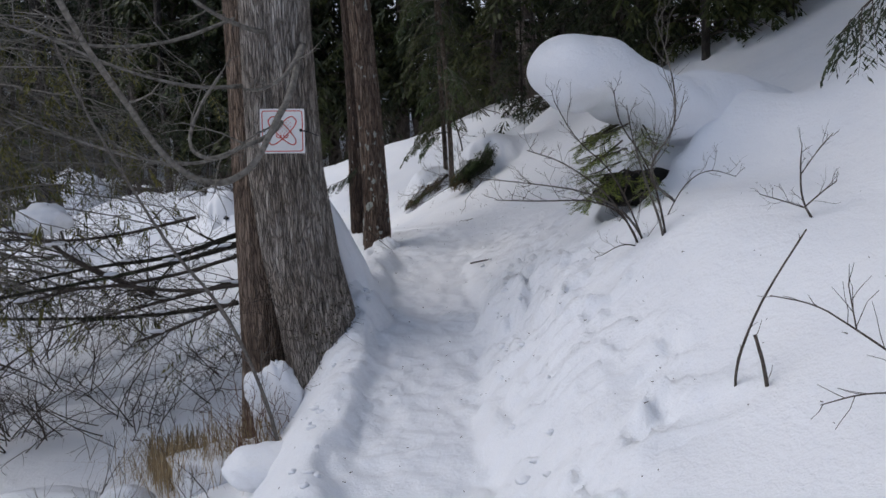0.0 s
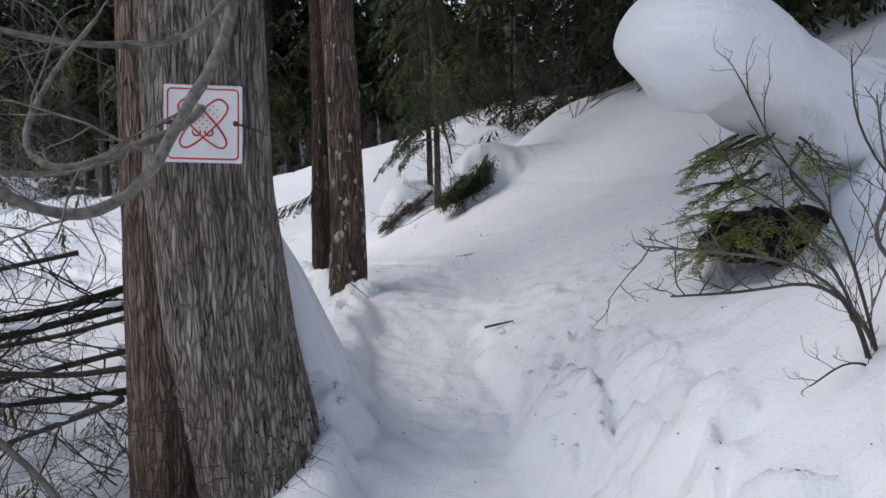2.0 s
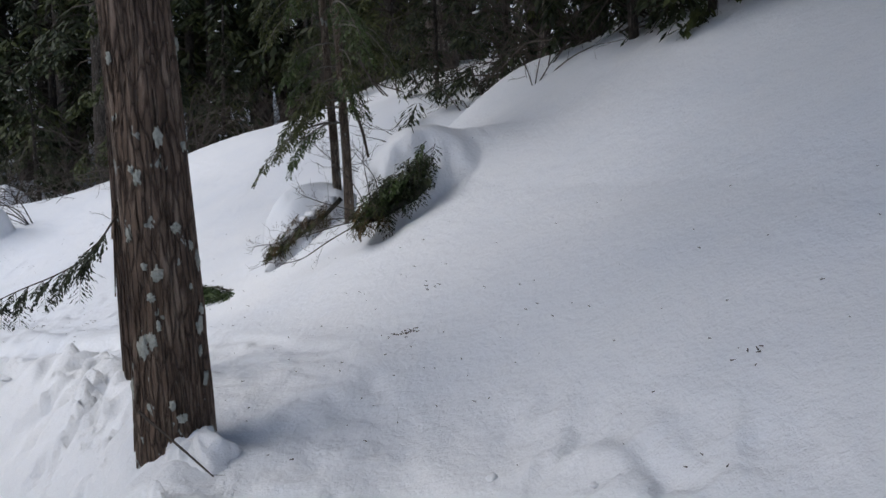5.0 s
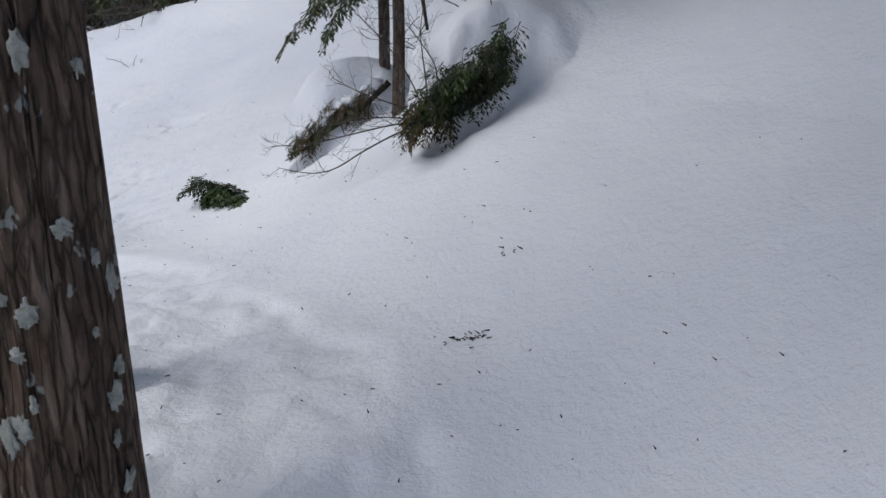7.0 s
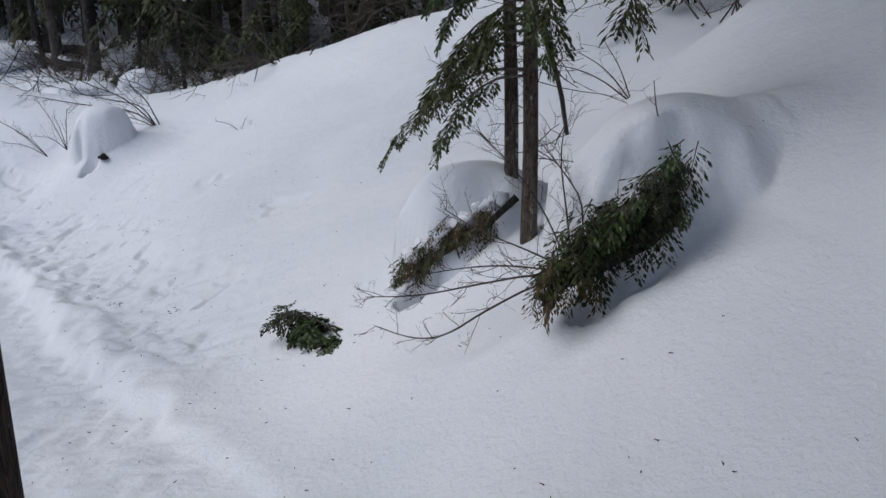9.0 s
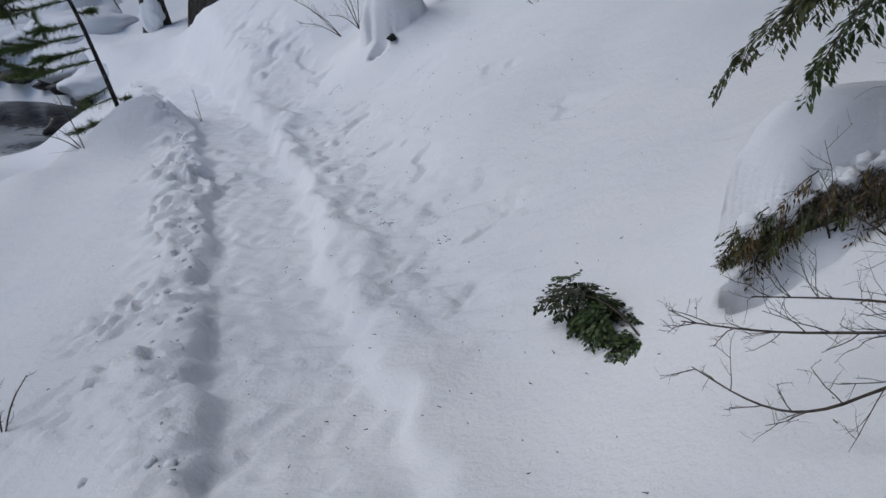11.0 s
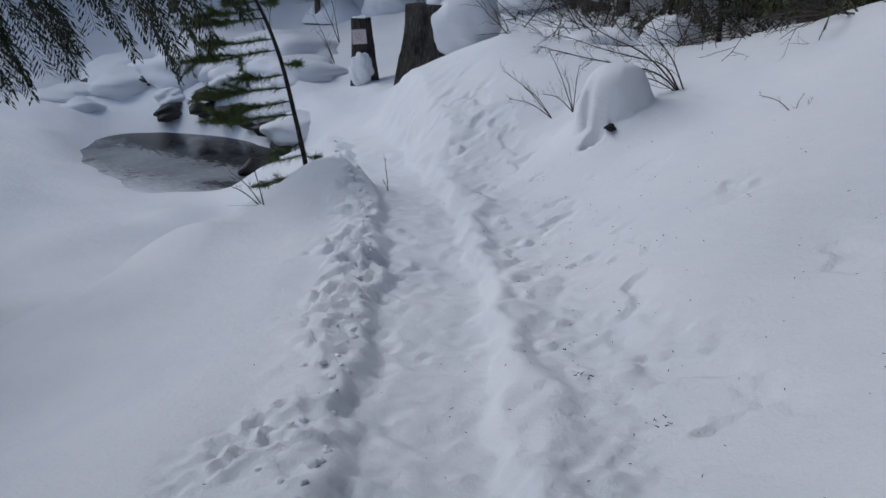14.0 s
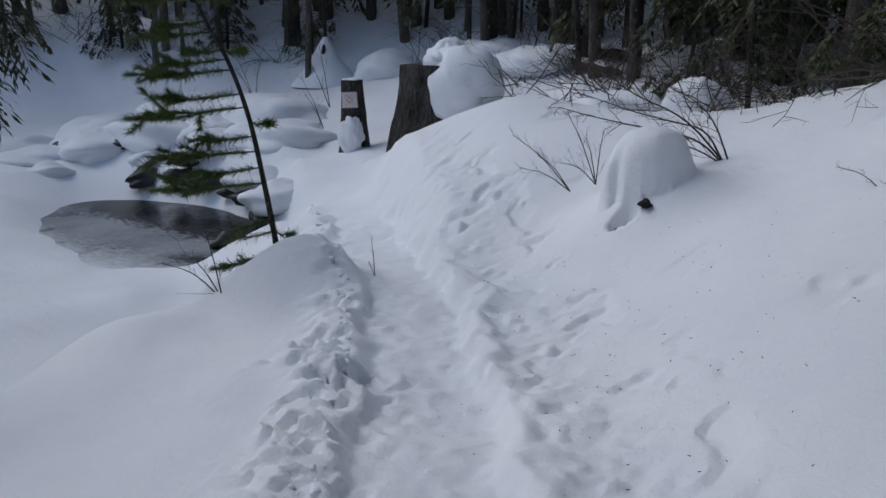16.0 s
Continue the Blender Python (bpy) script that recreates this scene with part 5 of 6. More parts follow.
# ---------------------------------------------------------------- open ground by the creek
def build_pine():
    rng = random.Random(8)
    t = thing("pine_sapling", (-7.2, 15.5, 0.3), "young leaning pine with tufted green needles and thin dark stem", "tree")
    o = Vector((-7.2, 15.5, 0.3))
    line = [(-7.14, 15.47, 0.2), (-7.18, 15.49, 0.42), (-7.38, 15.56, 0.97), (-7.56, 15.6, 1.48), (-7.74, 15.58, 1.9), (-7.91, 15.53, 2.18), (-8.12, 15.47, 2.6), (-8.25, 15.42, 3.0)]
    s = Shape()
    pts = smooth_line([Vector(p) - o for p in line], 2)
    s.tube(pts, taper(len(pts) - 1, 0.029, 0.008), 10, 0.06, rng)
    part("trunk", s, BARK_DARK, t)
    n = len(pts)
    right = Vector((0.79, 0.61, 0))
    rows = [(0.10, 0.28, 0), (0.13, 0.42, 0), (0.16, 0.62, 0), (0.22, 0.5, 0), (0.25, 0.35, 0), (0.30, 0.95, 1), (0.33, 0.6, 1), (0.36, 1.0, 1), (0.39, 0.5, 1), (0.47, 0.98, 1), (0.50, 0.7, 1), (0.57, 0.85, 1), (0.60, 0.6, 1), (0.64, 0.4, 1), (0.70, 0.62, 1), (0.73, 0.45, 1),
            (0.79, 0.55, 1), (0.84, 0.45, 1), (0.89, 0.42, 1), (0.94, 0.3, 1), (0.12, -0.22, 0), (0.2, -0.2, 0), (0.45, -0.2, 1), (0.62, -0.2, 1), (0.8, -0.25, 1), (0.9, -0.2, 1)]
    for k, (u, L, thick) in enumerate(rows):
        b = pts[int(u * (n - 1))]
        side, L = (-1 if L > 0 else 1), 0.84 * abs(L)
        d = right * side + Vector((rng.gauss(0, 0.22), rng.gauss(0, 0.22), 0.02 if thick else -0.2))
        d.normalize()
        ln = [b, b + d * L * 0.4 + Vector((0, 0, -0.03)), b + d * L * 0.75 + Vector((0, 0, -0.10 * L)), b + d * L + Vector((0, 0, -0.08 * L))]
        st, lf = Shape(), Shape()
        twl = [(ln, 0.007)]
        for j in range(9 if thick else 4):
            q = ln[1].lerp(ln[3], rng.random() ** 0.7)
            e = q + (d + Vector((rng.gauss(0, 0.5), rng.gauss(0, 0.5), rng.gauss(-0.05, 0.22)))).normalized() * L * rng.uniform(0.20, 0.38)
            twl.append(([q, q.lerp(e, 0.5), e], 0.003))
        for pl, r in twl:
            st.tube(pl, taper(len(pl) - 1, r, 0.0015), 5, cap=False)
            dense = 1.0 if thick else 0.45
            m = max(4, int((pl[-1] - pl[0]).length / 0.0075 * dense))
            for q in range(m):
                w = 0.08 + 0.92 * q / m
                i = min(int(w * (len(pl) - 1)), len(pl) - 2)
                c = pl[i].lerp(pl[i + 1], w * (len(pl) - 1) - i)
                ax = (pl[i + 1] - pl[i]).normalized()
                for z in range(7):
                    nd = (ax * 0.9 + Vector((rng.gauss(0, 0.55), rng.gauss(0, 0.55), rng.gauss(0.1, 0.5)))).normalized() * rng.uniform(0.045, 0.09)
                    wv = nd.cross(Vector((rng.gauss(0, 1), rng.gauss(0, 1), rng.gauss(0, 1)))).normalized() * 0.003
                    lf.quad(c - wv, c + wv, c + nd + wv * 0.2, c + nd - wv * 0.2)
        br = part("branch", st, BARK_DARK, t)
        part("needles", lf, LEAF_PINE, br)
        if thick and k % 3 == 0 and side < 0:
            part("snow", blob(ln[1].lerp(ln[2], 0.7) + Vector((0, 0, 0.02)), (0.07, 0.018, 0.010), k, 0.5, 0.3, (14, 8), math.atan2(d.y, d.x)), SNOW, br)


build_pine()


def build_creek():
    m, n, l, b = material("creek_ice", 0.25)
    a = noise_node(n, l, 0.55, 5)
    f = noise_node(n, l, 5, 6, (1, 2.5, 1))
    c = ramp(n, l, a.outputs[0], [(0.40, (0.018, 0.018, 0.02)), (0.47, (0.16, 0.17, 0.185)), (0.62, (0.30, 0.32, 0.34))])
    w = ramp(n, l, f.outputs[0], [(0.52, (1, 1, 1)), (0.68, (1.5, 1.5, 1.5))])
    ice = blend(n, l, 0.6, c.outputs[0], w.outputs[0], "MULTIPLY")
    co, sep = n.new("ShaderNodeTexCoord"), n.new("ShaderNodeSeparateXYZ")
    l.new(co.outputs["Object"], sep.inputs[0])
    mix = n.new("ShaderNodeMath")
    mix.operation = "MULTIPLY_ADD"
    mix.inputs[1].default_value, mix.inputs[2].default_value = 1.6, -1.1
    l.new(f.outputs[0], mix.inputs[0])
    low = n.new("ShaderNodeMath")
    low.operation = "SUBTRACT"
    l.new(sep.outputs[1], low.inputs[0])
    l.new(mix.outputs[0], low.inputs[1])
    r = ramp(n, l, a.outputs[0], [(0.40, (0.08, 0.08, 0.08)), (0.5, (0.35, 0.35, 0.35))])
    l.new(r.outputs[0], b.inputs["Roughness"])
    rim = ramp(n, l, low.outputs[0], [(0.02, (0, 0, 0)), (0.10, (1, 1, 1))])
    dust = ramp(n, l, low.outputs[0], [(0.0, (1, 1, 1)), (0.5, (0, 0, 0))])
    near = n.new("ShaderNodeMath")
    near.operation = "MULTIPLY_ADD"
    near.inputs[1].default_value, near.inputs[2].default_value = 0.5, 0.95
    l.new(low.outputs[0], near.inputs[0])
    l.new(near.outputs[0], dust.inputs[0])
    ice = blend(n, l, dust.outputs[0], ice, (0.70, 0.72, 0.75))
    l.new(blend(n, l, rim.outputs[0], ice, (0.012, 0.012, 0.013)), b.inputs["Base Color"])
    relief_bump(n, l, b, [(f.outputs[0], 0.25, 0.02)])
    s = Shape()
    N = 48
    s.v = [(6.5 * math.cos(2 * math.pi * k / N), 2.9 * math.sin(2 * math.pi * k / N), z) for z in (0, -0.06) for k in range(N)]
    s.f = [tuple(range(N)), tuple(range(2 * N - 1, N - 1, -1))] + [(k, k + N, (k + 1) % N + N, (k + 1) % N) for k in range(N)]
    ob = part("water", s, m, None, smooth=False)
    ob.location = (-14.9, 18.9, -1.0)
    tagged(ob, "grey half-frozen creek pool with dark open water at its rim", "pond", kind="structure")
    rng = random.Random(4)
    for cx, cy, r, h in ((-18.9, 20.9, 0.75, 0.42), (-17.6, 21.6, 0.9, 0.5), (-16.3, 21.9, 0.6, 0.4), (-15.4, 21.3, 0.45, 0.3), (-18.2, 22.9, 1.2, 0.5), (-16.2, 23.3, 1.1, 0.5), (-14.4, 22.0, 0.7, 0.35), (-20.5, 21.8, 1.0, 0.5),
                         (-19.5, 19.6, 0.5, 0.25), (-18.3, 19.2, 0.35, 0.2), (-13.6, 20.7, 0.4, 0.22), (-17.0, 20.6, 0.32, 0.2), (-12.4, 20.2, 0.5, 0.25), (-21.3, 20.0, 0.8, 0.4)):
        z = max(ground(cx, cy), -1.0)
        snow_mass("snow_pillow", (cx, cy, z - h * 0.35), (r * 1.55, r * rng.uniform(1.1, 1.5), h * 1.15), "plump pillow of snow on a creek-side rock", rng.randint(1, 99), 0.22, rng.uniform(0, 3), 0.05, (44, 28), "snow pillows along the creek")
    rock = make_plain("wet_rock", (0.012, 0.011, 0.010), (0.05, 0.045, 0.04), 8, 0.5, 0.8)
    # rim rocks; extra ones at the back stand for the dark forest reflection
    for cx, cy, r in ((-17.9, 20.75, 0.5), (-15.6, 20.75, 0.5), (-18.6, 21.7, 0.4), (-19.9, 20.4, 0.6), (-16.9, 22.3, 0.4), (-16.5, 20.25, 0.6), (-15.6, 20.5, 0.5), (-14.8, 20.6, 0.6), (-13.9, 20.5, 0.5), (-13.1, 20.3, 0.6), (-12.5, 19.8, 0.45), (-11.9, 18.6, 0.4)):
        ob = part("creek_rock", blob((0, 0, 0), (r * 0.8, r * 0.45, 0.15), rng.randint(1, 99), 0.35, 0.12, (24, 14), rng.uniform(0, 3)), rock)
        ob.location = (cx, cy, max(ground(cx, cy), -1.0) + 0.05)
        tagged(ob, "dark wet rock at the pool rim, in a row that doubles as dark reflection", "rock", "rocks along the creek")


build_creek()


def build_stumps():
    rng = random.Random(6)
    # post stump with the second sign
    t = thing("stump_post", (-12.2, 21.8, 0.3), "weathered narrow stump with snow on its flank carrying a sign", "stump")
    s = column([(0, 0, -0.3, 0.26), (0, 0, 0.2, 0.235), (-0.02, 0, 0.7, 0.20), (-0.03, 0, 1.02, 0.19)], 40, 40, 0.12, 9, 3, 0.25)
    part("trunk", s, WOOD_OLD, t)
    part("snow", blob((0.12, -0.22, 0.06), (0.26, 0.16, 0.34), 3, 0.25, 0.08), SNOW, t, "snow banked on the stump")
    part("snow", blob((-0.03, 0.0, 1.02), (0.17, 0.15, 0.035), 5, 0.25, 0.1), SNOW, t)
    pictogram_plate("trail_sign", 0.275, (-12.08, 21.575, 0.99), (2, -2, 36), "small square sign with crossed red snowshoes on a stump", False)
    # broad stump
    t = thing("broad_stump", (-9.9, 21.2, 0.6), "broad weathered cedar stump capped with deep snow", "stump")
    s = column([(-0.1, 0, -0.6, 0.70), (-0.08, 0, 0.1, 0.60), (-0.02, 0, 0.6, 0.55), (0.0, 0, 1.05, 0.52)], 56, 50, 0.12, 15, 8, 0.25)
    part("trunk", s, WOOD_OLD, t)
    part("snow_cap", blob((0.18, 0.1, 1.08), (0.42, 0.42, 0.32), 7, 0.22, 0.06), SNOW, t)
    part("snow_cap", blob((0.55, 0.0, 0.72), (0.6, 0.55, 0.6), 9, 0.16, 0.05), SNOW, t)
    # snow-buried stump by the slope
    # solid near-black blobs give the snow gaps their shade
    for dx, dy, r in ((-4.72, 16.93, 0.06), (-4.52, 16.98, 0.035)):
        ob = part("gap_shade", blob((0, 0, 0), (r * 1.5, 0.06, r), 5, 0.4, 0.2, (20, 12), 0.6), HOLLOW_SHADE)
        ob.location = (dx, dy, ground(dx, dy) + 0.03)
        tagged(ob, "near-black blob painting the shade of a gap under the buried stump", "hole")
    t = thing("overhanging_shrub", (-4.4, 18.05, 1.05), "dark bare shrub leaning over the snow-covered stump", "shrub")
    o = Vector((-4.4, 18.05, 1.05))
    for pts, n in (([(-4.30, 18.1, 1.0), (-4.45, 18.05, 1.3), (-4.67, 17.92, 1.36), (-4.94, 17.71, 1.44), (-5.3, 17.44, 1.6)], 9), ([(-4.3, 18.1, 1.0), (-4.5, 18.0, 1.22), (-4.8, 17.8, 1.3), (-5.2, 17.5, 1.4), (-5.5, 17.3, 1.5)], 9),
                   ([(-4.3, 18.1, 1.0), (-4.55, 18.0, 1.15), (-4.75, 17.8, 1.2)], 5), ([(-4.3, 18.1, 1.02), (-4.6, 17.9, 1.42), (-5.0, 17.7, 1.6), (-5.2, 17.6, 1.78)], 8), ([(-4.25, 18.1, 1.0), (-4.4, 18.0, 1.45), (-4.7, 17.9, 1.66)], 6)):
        s = Shape()
        stem(s, [Vector(p) - o for p in pts], 0.011, 0.002, rng, 0.34, int(n * 1.8), 3, 0.75, 0.05)
        part("stem", s, TWIG, t)
    for base, tips, lab in (((-5.5, 17.55, 0.8), [(-0.3, -0.1, 0.24), (-0.5, -0.2, 0.42), (-0.42, -0.2, 0.12)], "x"), ((-5.27, 17.6, 0.88), [(-0.1, 0.0, 0.3), (-0.28, -0.05, 0.55), (0.06, 0, 0.42), (-0.3, -0.1, 0.1)], "x")):
        t = thing("bare_seedling", base, "thin bare twigs sticking out of the snow", "twig")
        for tip in tips:
            s = Shape()
            stem(s, [(0, 0, -0.08), Vector(tip) * 0.5 + Vector((0, 0, 0.03)), tip], 0.006, 0.002, rng, 0.2, 6, 2, 0.7, 0.15)
            part("shoot", s, TWIG, t)


build_stumps()


def build_small_twigs():
    rng = random.Random(71)
    for x, y, tips, lab in ((-2.87, 16.99, [(-0.3, 0, 0.09), (0.3, 0.1, 0.08), (0.05, 0.02, 0.12)], "low forked twig lying on the snow slope"),
                            (-7.05, 14.8, [(-0.25, 0.05, 0.55), (-0.6, 0.1, 0.22), (-0.75, 0.0, 0.12)], "slanting bare twig on the snow bank"),
                            (-6.52, 16.0, [(-0.03, 0, 0.33), (-0.09, 0.02, 0.1)], "thin looped twig beside the path"),
                            (-3.3, 10.7, [(0.06, 0.16, 0.2), (-0.06, 0.1, 0.16)], "thin curled stalks in the snow beside the path"),
                            (-3.65, 10.6, [(0.06, 0.1, 0.14), (0.12, 0.15, 0.1)], "thin curled stalks in the snow beside the path"),
                            (-17.5, 24.0, [(-0.6, 0, 1.1), (-0.9, 0.2, 0.8), (0.3, 0, 1.2)], "bare whip stems in the snow by the creek"),
                            (-15.5, 24.5, [(-0.8, 0, 1.3), (-0.5, 0.2, 1.5)], "bare whip stems in the snow by the creek"),
                            (-14.2, 23.0, [(-0.6, 0, 1.0), (-0.9, 0.3, 0.7)], "bare whip stems in the snow by the creek"),
                            (-19.5, 23.2, [(-0.5, 0, 0.9), (0.2, 0.2, 1.0), (0.8, 0, 0.5)], "bare whip stems in the snow by the creek"),
                            (-12.0, 24.0, [(-0.8, 0, 1.6), (-0.3, 0, 1.4), (-0.5, 0.2, 1.0)], "bare whip stems in the snow by the creek"),
                            (-11.0, 22.8, [(-0.7, 0, 1.3), (-0.2, 0, 1.1), (-0.4, 0.2, 1.5)], "bare whip stems in the snow by the creek"),
                            (-7.6, 21.2, [(-0.6, -0.4, 0.3), (-1.1, -0.5, 0.1), (-0.9, -0.3, 0.45)], "low dark branch drooping over the snow"),
                            (1.9, 12.55, [(0.2, 0.2, 0.5), (0.6, 0.3, 0.55), (0.9, 0.3, 0.45), (-0.1, 0.3, 0.4)], "dark mossy fallen branch on the slope"),
                            (2.1, 12.8, [(0.5, 0.3, 0.35), (0.9, 0.5, 0.75), (0.3, 0.4, 0.6)], "dark mossy fallen branch on the slope"),
                            (0.9, 13.4, [(-0.4, -0.1, 0.3), (-0.6, 0, 0.22), (-0.2, 0, 0.35)], "bare arching shrub twigs on the slope")):
        t = thing("bare_twig", (x, y, ground(x, y)), lab, "twig")
        for tip in tips:
            L = Vector(tip).length
            s = Shape()
            stem(s, [(0, 0, -0.05), Vector(tip) * 0.45 + Vector((0, 0, 0.08 * L)), tip], 0.003 + 0.006 * L, 0.0018, rng, 0.3 * L, 5, 2, 0.7, 0.1)
            part("shoot", s, TWIG, t)
    t = thing("fallen_stick", (0.30, 7.05, ground(0.30, 7.05) + 0.012), "short brown stick lying on the path edge", "stick")
    s = Shape()
    stem(s, [(-0.09, -0.05, 0), (0.0, 0.01, 0.01), (0.10, 0.06, 0.02)], 0.008, 0.005, rng, 0.04, 4, 1)
    part("wood", s, TWIG, t)
    # needles, scales and bark bits strewn on the snow
    s = Shape()
    pts = []
    for k in range(650):
        y = rng.uniform(2.0, 17.0)
        x = rng.gauss(np.interp(y, [2, 8, 10, 16], [0.4, 0.3, -0.6, -4.2]), 0.9)
        pts.append((x, y, rng.uniform(0.004, 0.018)))
    for cx, cy in ((0.24, 8.92), (0.46, 9.41), (-2.74, 13.19), (-3.05, 13.5), (1.17, 7.52), (-0.55, 6.0), (-2.2, 12.9)):
        pts += [(cx + rng.gauss(0, 0.035), cy + rng.gauss(0, 0.02), rng.uniform(0.01, 0.025)) for _ in range(26 if cy == 8.92 else 7)]
    zz = relief(np.array([p[0] for p in pts]), np.array([p[1] for p in pts]))
    for (x, y, L), z in zip(pts, zz):
        a = rng.uniform(0, 6.28)
        d = Vector((math.cos(a), math.sin(a), rng.uniform(-0.1, 0.3))) * L
        s.tube([Vector((x, y, z + 0.003)), Vector((x, y, z + 0.005)) + d], [0.0016 + L * 0.09, 0.001], 3, cap=False)
    tagged(part("needle_litter", s, TWIG), "dark needles and bark crumbs strewn over the snow", "litter", kind="stuff")


build_small_twigs()


def build_crumbs():
    """Broken clods along the edges of the trodden path."""
    rng = random.Random(55)
    s = Shape()
    ico = bmesh.new()
    bmesh.ops.create_icosphere(ico, subdivisions=2, radius=1.0)
    ico.verts.ensure_lookup_table()
    vs = [v.co.copy() for v in ico.verts]
    fs = [tuple(v.index for v in f.verts) for f in ico.faces]
    ico.free()
    spots = []
    run = [Vector(p[:2]) for p in TRAIL]
    for a, b, n, side in [(i, i + 1, k, sd) for i, k, sd in ((3, 14, 1), (4, 14, 1), (5, 10, 1), (3, 12, -1), (4, 12, -1), (8, 10, -1), (9, 26, -1), (10, 28, -1), (11, 28, -1), (12, 24, -1), (13, 20, -1))]:
        d = (run[b] - run[a])
        nrm = Vector((d.y, -d.x)).normalized()
        for _ in range(n):
            p = run[a] + d * rng.random() + nrm * side * (0.42 + abs(rng.gauss(0, 0.12)))
            spots.append((p.x, p.y, rng.uniform(0.008, 0.026)))
    zz = relief(np.array([p[0] for p in spots]), np.array([p[1] for p in spots]))
    for (x, y, r), z in zip(spots, zz):
        k = len(s.v)
        sq = Vector((rng.uniform(0.8, 1.5), rng.uniform(0.8, 1.4), rng.uniform(0.45, 0.8)))
        ph = rng.random() * 50
        for v in vs:
            f = 1 + 0.55 * noise.noise(v * 1.9 + Vector((ph, ph, ph)))
            s.v.append((x + v.x * r * sq.x * f, y + v.y * r * sq.y * f, z + r * 0.05 + v.z * r * sq.z * f))
        s.f += [tuple(q + k for q in f) for f in fs]
    tagged(part("snow_crumbs", s, SNOW), "broken crumbs of snow along the trodden path", "snow", kind="stuff")


build_crumbs()

# ---------------------------------------------------------------- forest
def merge(a, b):
    k = len(a.v)
    a.v += b.v
    a.f += [tuple(q + k for q in f) for f in b.f]


def make_conifer(height, radius, low, reach, boughs, seed, leafy, bark, label, leaves=9, dead=14, droop=0.9, leaf_len=0.10, leaf_w=0.026):
    rng = random.Random(seed)
    t = thing("conifer_tree", (0, 0, 0), label, "tree", "forest conifers")
    lean = rng.uniform(-0.03, 0.03)
    line = [(0, 0, -0.6, radius * 1.25), (0, 0, 0.15, radius * 1.08), (lean, 0, 1.5, radius), (lean * height * 0.5, 0, height * 0.5, radius * 0.7), (lean * height, 0, height, 0.02)]
    part("trunk", column(line, 18, 44, 0.10, 7, seed, 0.25), bark, t)
    lf, st, sn = Shape(), Shape(), Shape()
    for k in range(boughs):
        u = (k + rng.random()) / boughs
        z = low + (height - low) * u ** 1.25
        a = rng.uniform(0, 6.28)
        L = reach * (1 - 0.85 * ((z - low) / (height - low))) * rng.uniform(0.65, 1.15)
        pts, p, d = [Vector((lean * z, 0, z))], Vector((lean * z, 0, z)), Vector((math.cos(a), math.sin(a), 0.3))
        for i in range(5):
            d = (d + Vector((rng.gauss(0, 0.1), rng.gauss(0, 0.1), -droop / 5))).normalized()
            p = p + d * L / 5
            pts.append(p)
        st.tube(pts, taper(5, 0.006 + 0.010 * L, 0.003), 4, cap=False)
        for i in (2, 5):
            side = d.cross(Vector((0, 0, 1))).normalized()
            for s in (-1, 0, 1):
                way = (pts[i] - pts[i - 1]).normalized() * 0.8 + side * s * 0.9 + Vector((0, 0, -0.3))
                spray(lf, None, pts[i], way, L * rng.uniform(0.30, 0.44), rng, 0.7, 0.5, leaf_len * 1.4, leaf_w * 1.3, leaves // 2, 0.002, 2)
        if rng.random() < 0.14:
            merge(sn, blob(pts[3] + Vector((0, 0, 0.02)), (0.06, 0.03, 0.014), k, 0.5, 0.3, (8, 6), a))
    for k in range(dead):
        z = rng.uniform(0.3, low + 1.5)
        a = rng.uniform(0, 6.28)
        twigs(st, (lean * z, 0, z), (math.cos(a), math.sin(a), rng.uniform(-0.4, 0.2)), rng.uniform(0.4, 1.2), 0.007, rng, 2, 0.7, 4, -0.05, 3)
    tagged(part("branchwork", st, TWIG, t), kind="stuff")
    part("crown", lf, leafy, t)
    if sn.v:
        tagged(part("snow", sn, SNOW, t, "clumps of snow on the boughs"), kind="stuff")
    return t


def make_pole(height, radius, seed, bark):
    rng = random.Random(seed)
    t = thing("dead_tree", (0, 0, 0), "slim bare forest tree with short dead twigs", "tree", "bare forest trunks")
    lean = rng.uniform(-0.06, 0.06)
    part("trunk", column([(0, 0, -0.6, radius * 1.2), (0, 0, 0.2, radius), (lean * height, 0, height, radius * 0.4)], 14, 36, 0.10, 6, seed, 0.2), bark, t)
    st = Shape()
    for k in range(15):
        z = rng.uniform(0.3, min(height, 5))
        a = rng.uniform(0, 6.28)
        twigs(st, (lean * z, 0, z), (math.cos(a), math.sin(a), rng.uniform(-0.4, 0.3)), rng.uniform(0.3, 1.0), 0.005, rng, 2, 0.7, 4, -0.03, 3)
    tagged(part("branchwork", st, TWIG, t), kind="stuff")
    return t


def plant(protos, spots, rng, lo=0.85, hi=1.2, tilt=2.0, sink=0.0):
    used = set()
    for k, (x, y) in enumerate(spots):
        p = protos[k % len(protos)]
        s = rng.uniform(lo, hi)
        m = pose(x, y, ground(x, y) - sink, rng.gauss(0, tilt), rng.gauss(0, tilt), rng.uniform(0, 360)) @ Matrix.Diagonal((s, s, s, 1))
        if p.name not in used:
            used.add(p.name)
            p.matrix_basis = m
        else:
            q = copy_thing(p, Matrix.Identity(4))
            q.matrix_basis = m


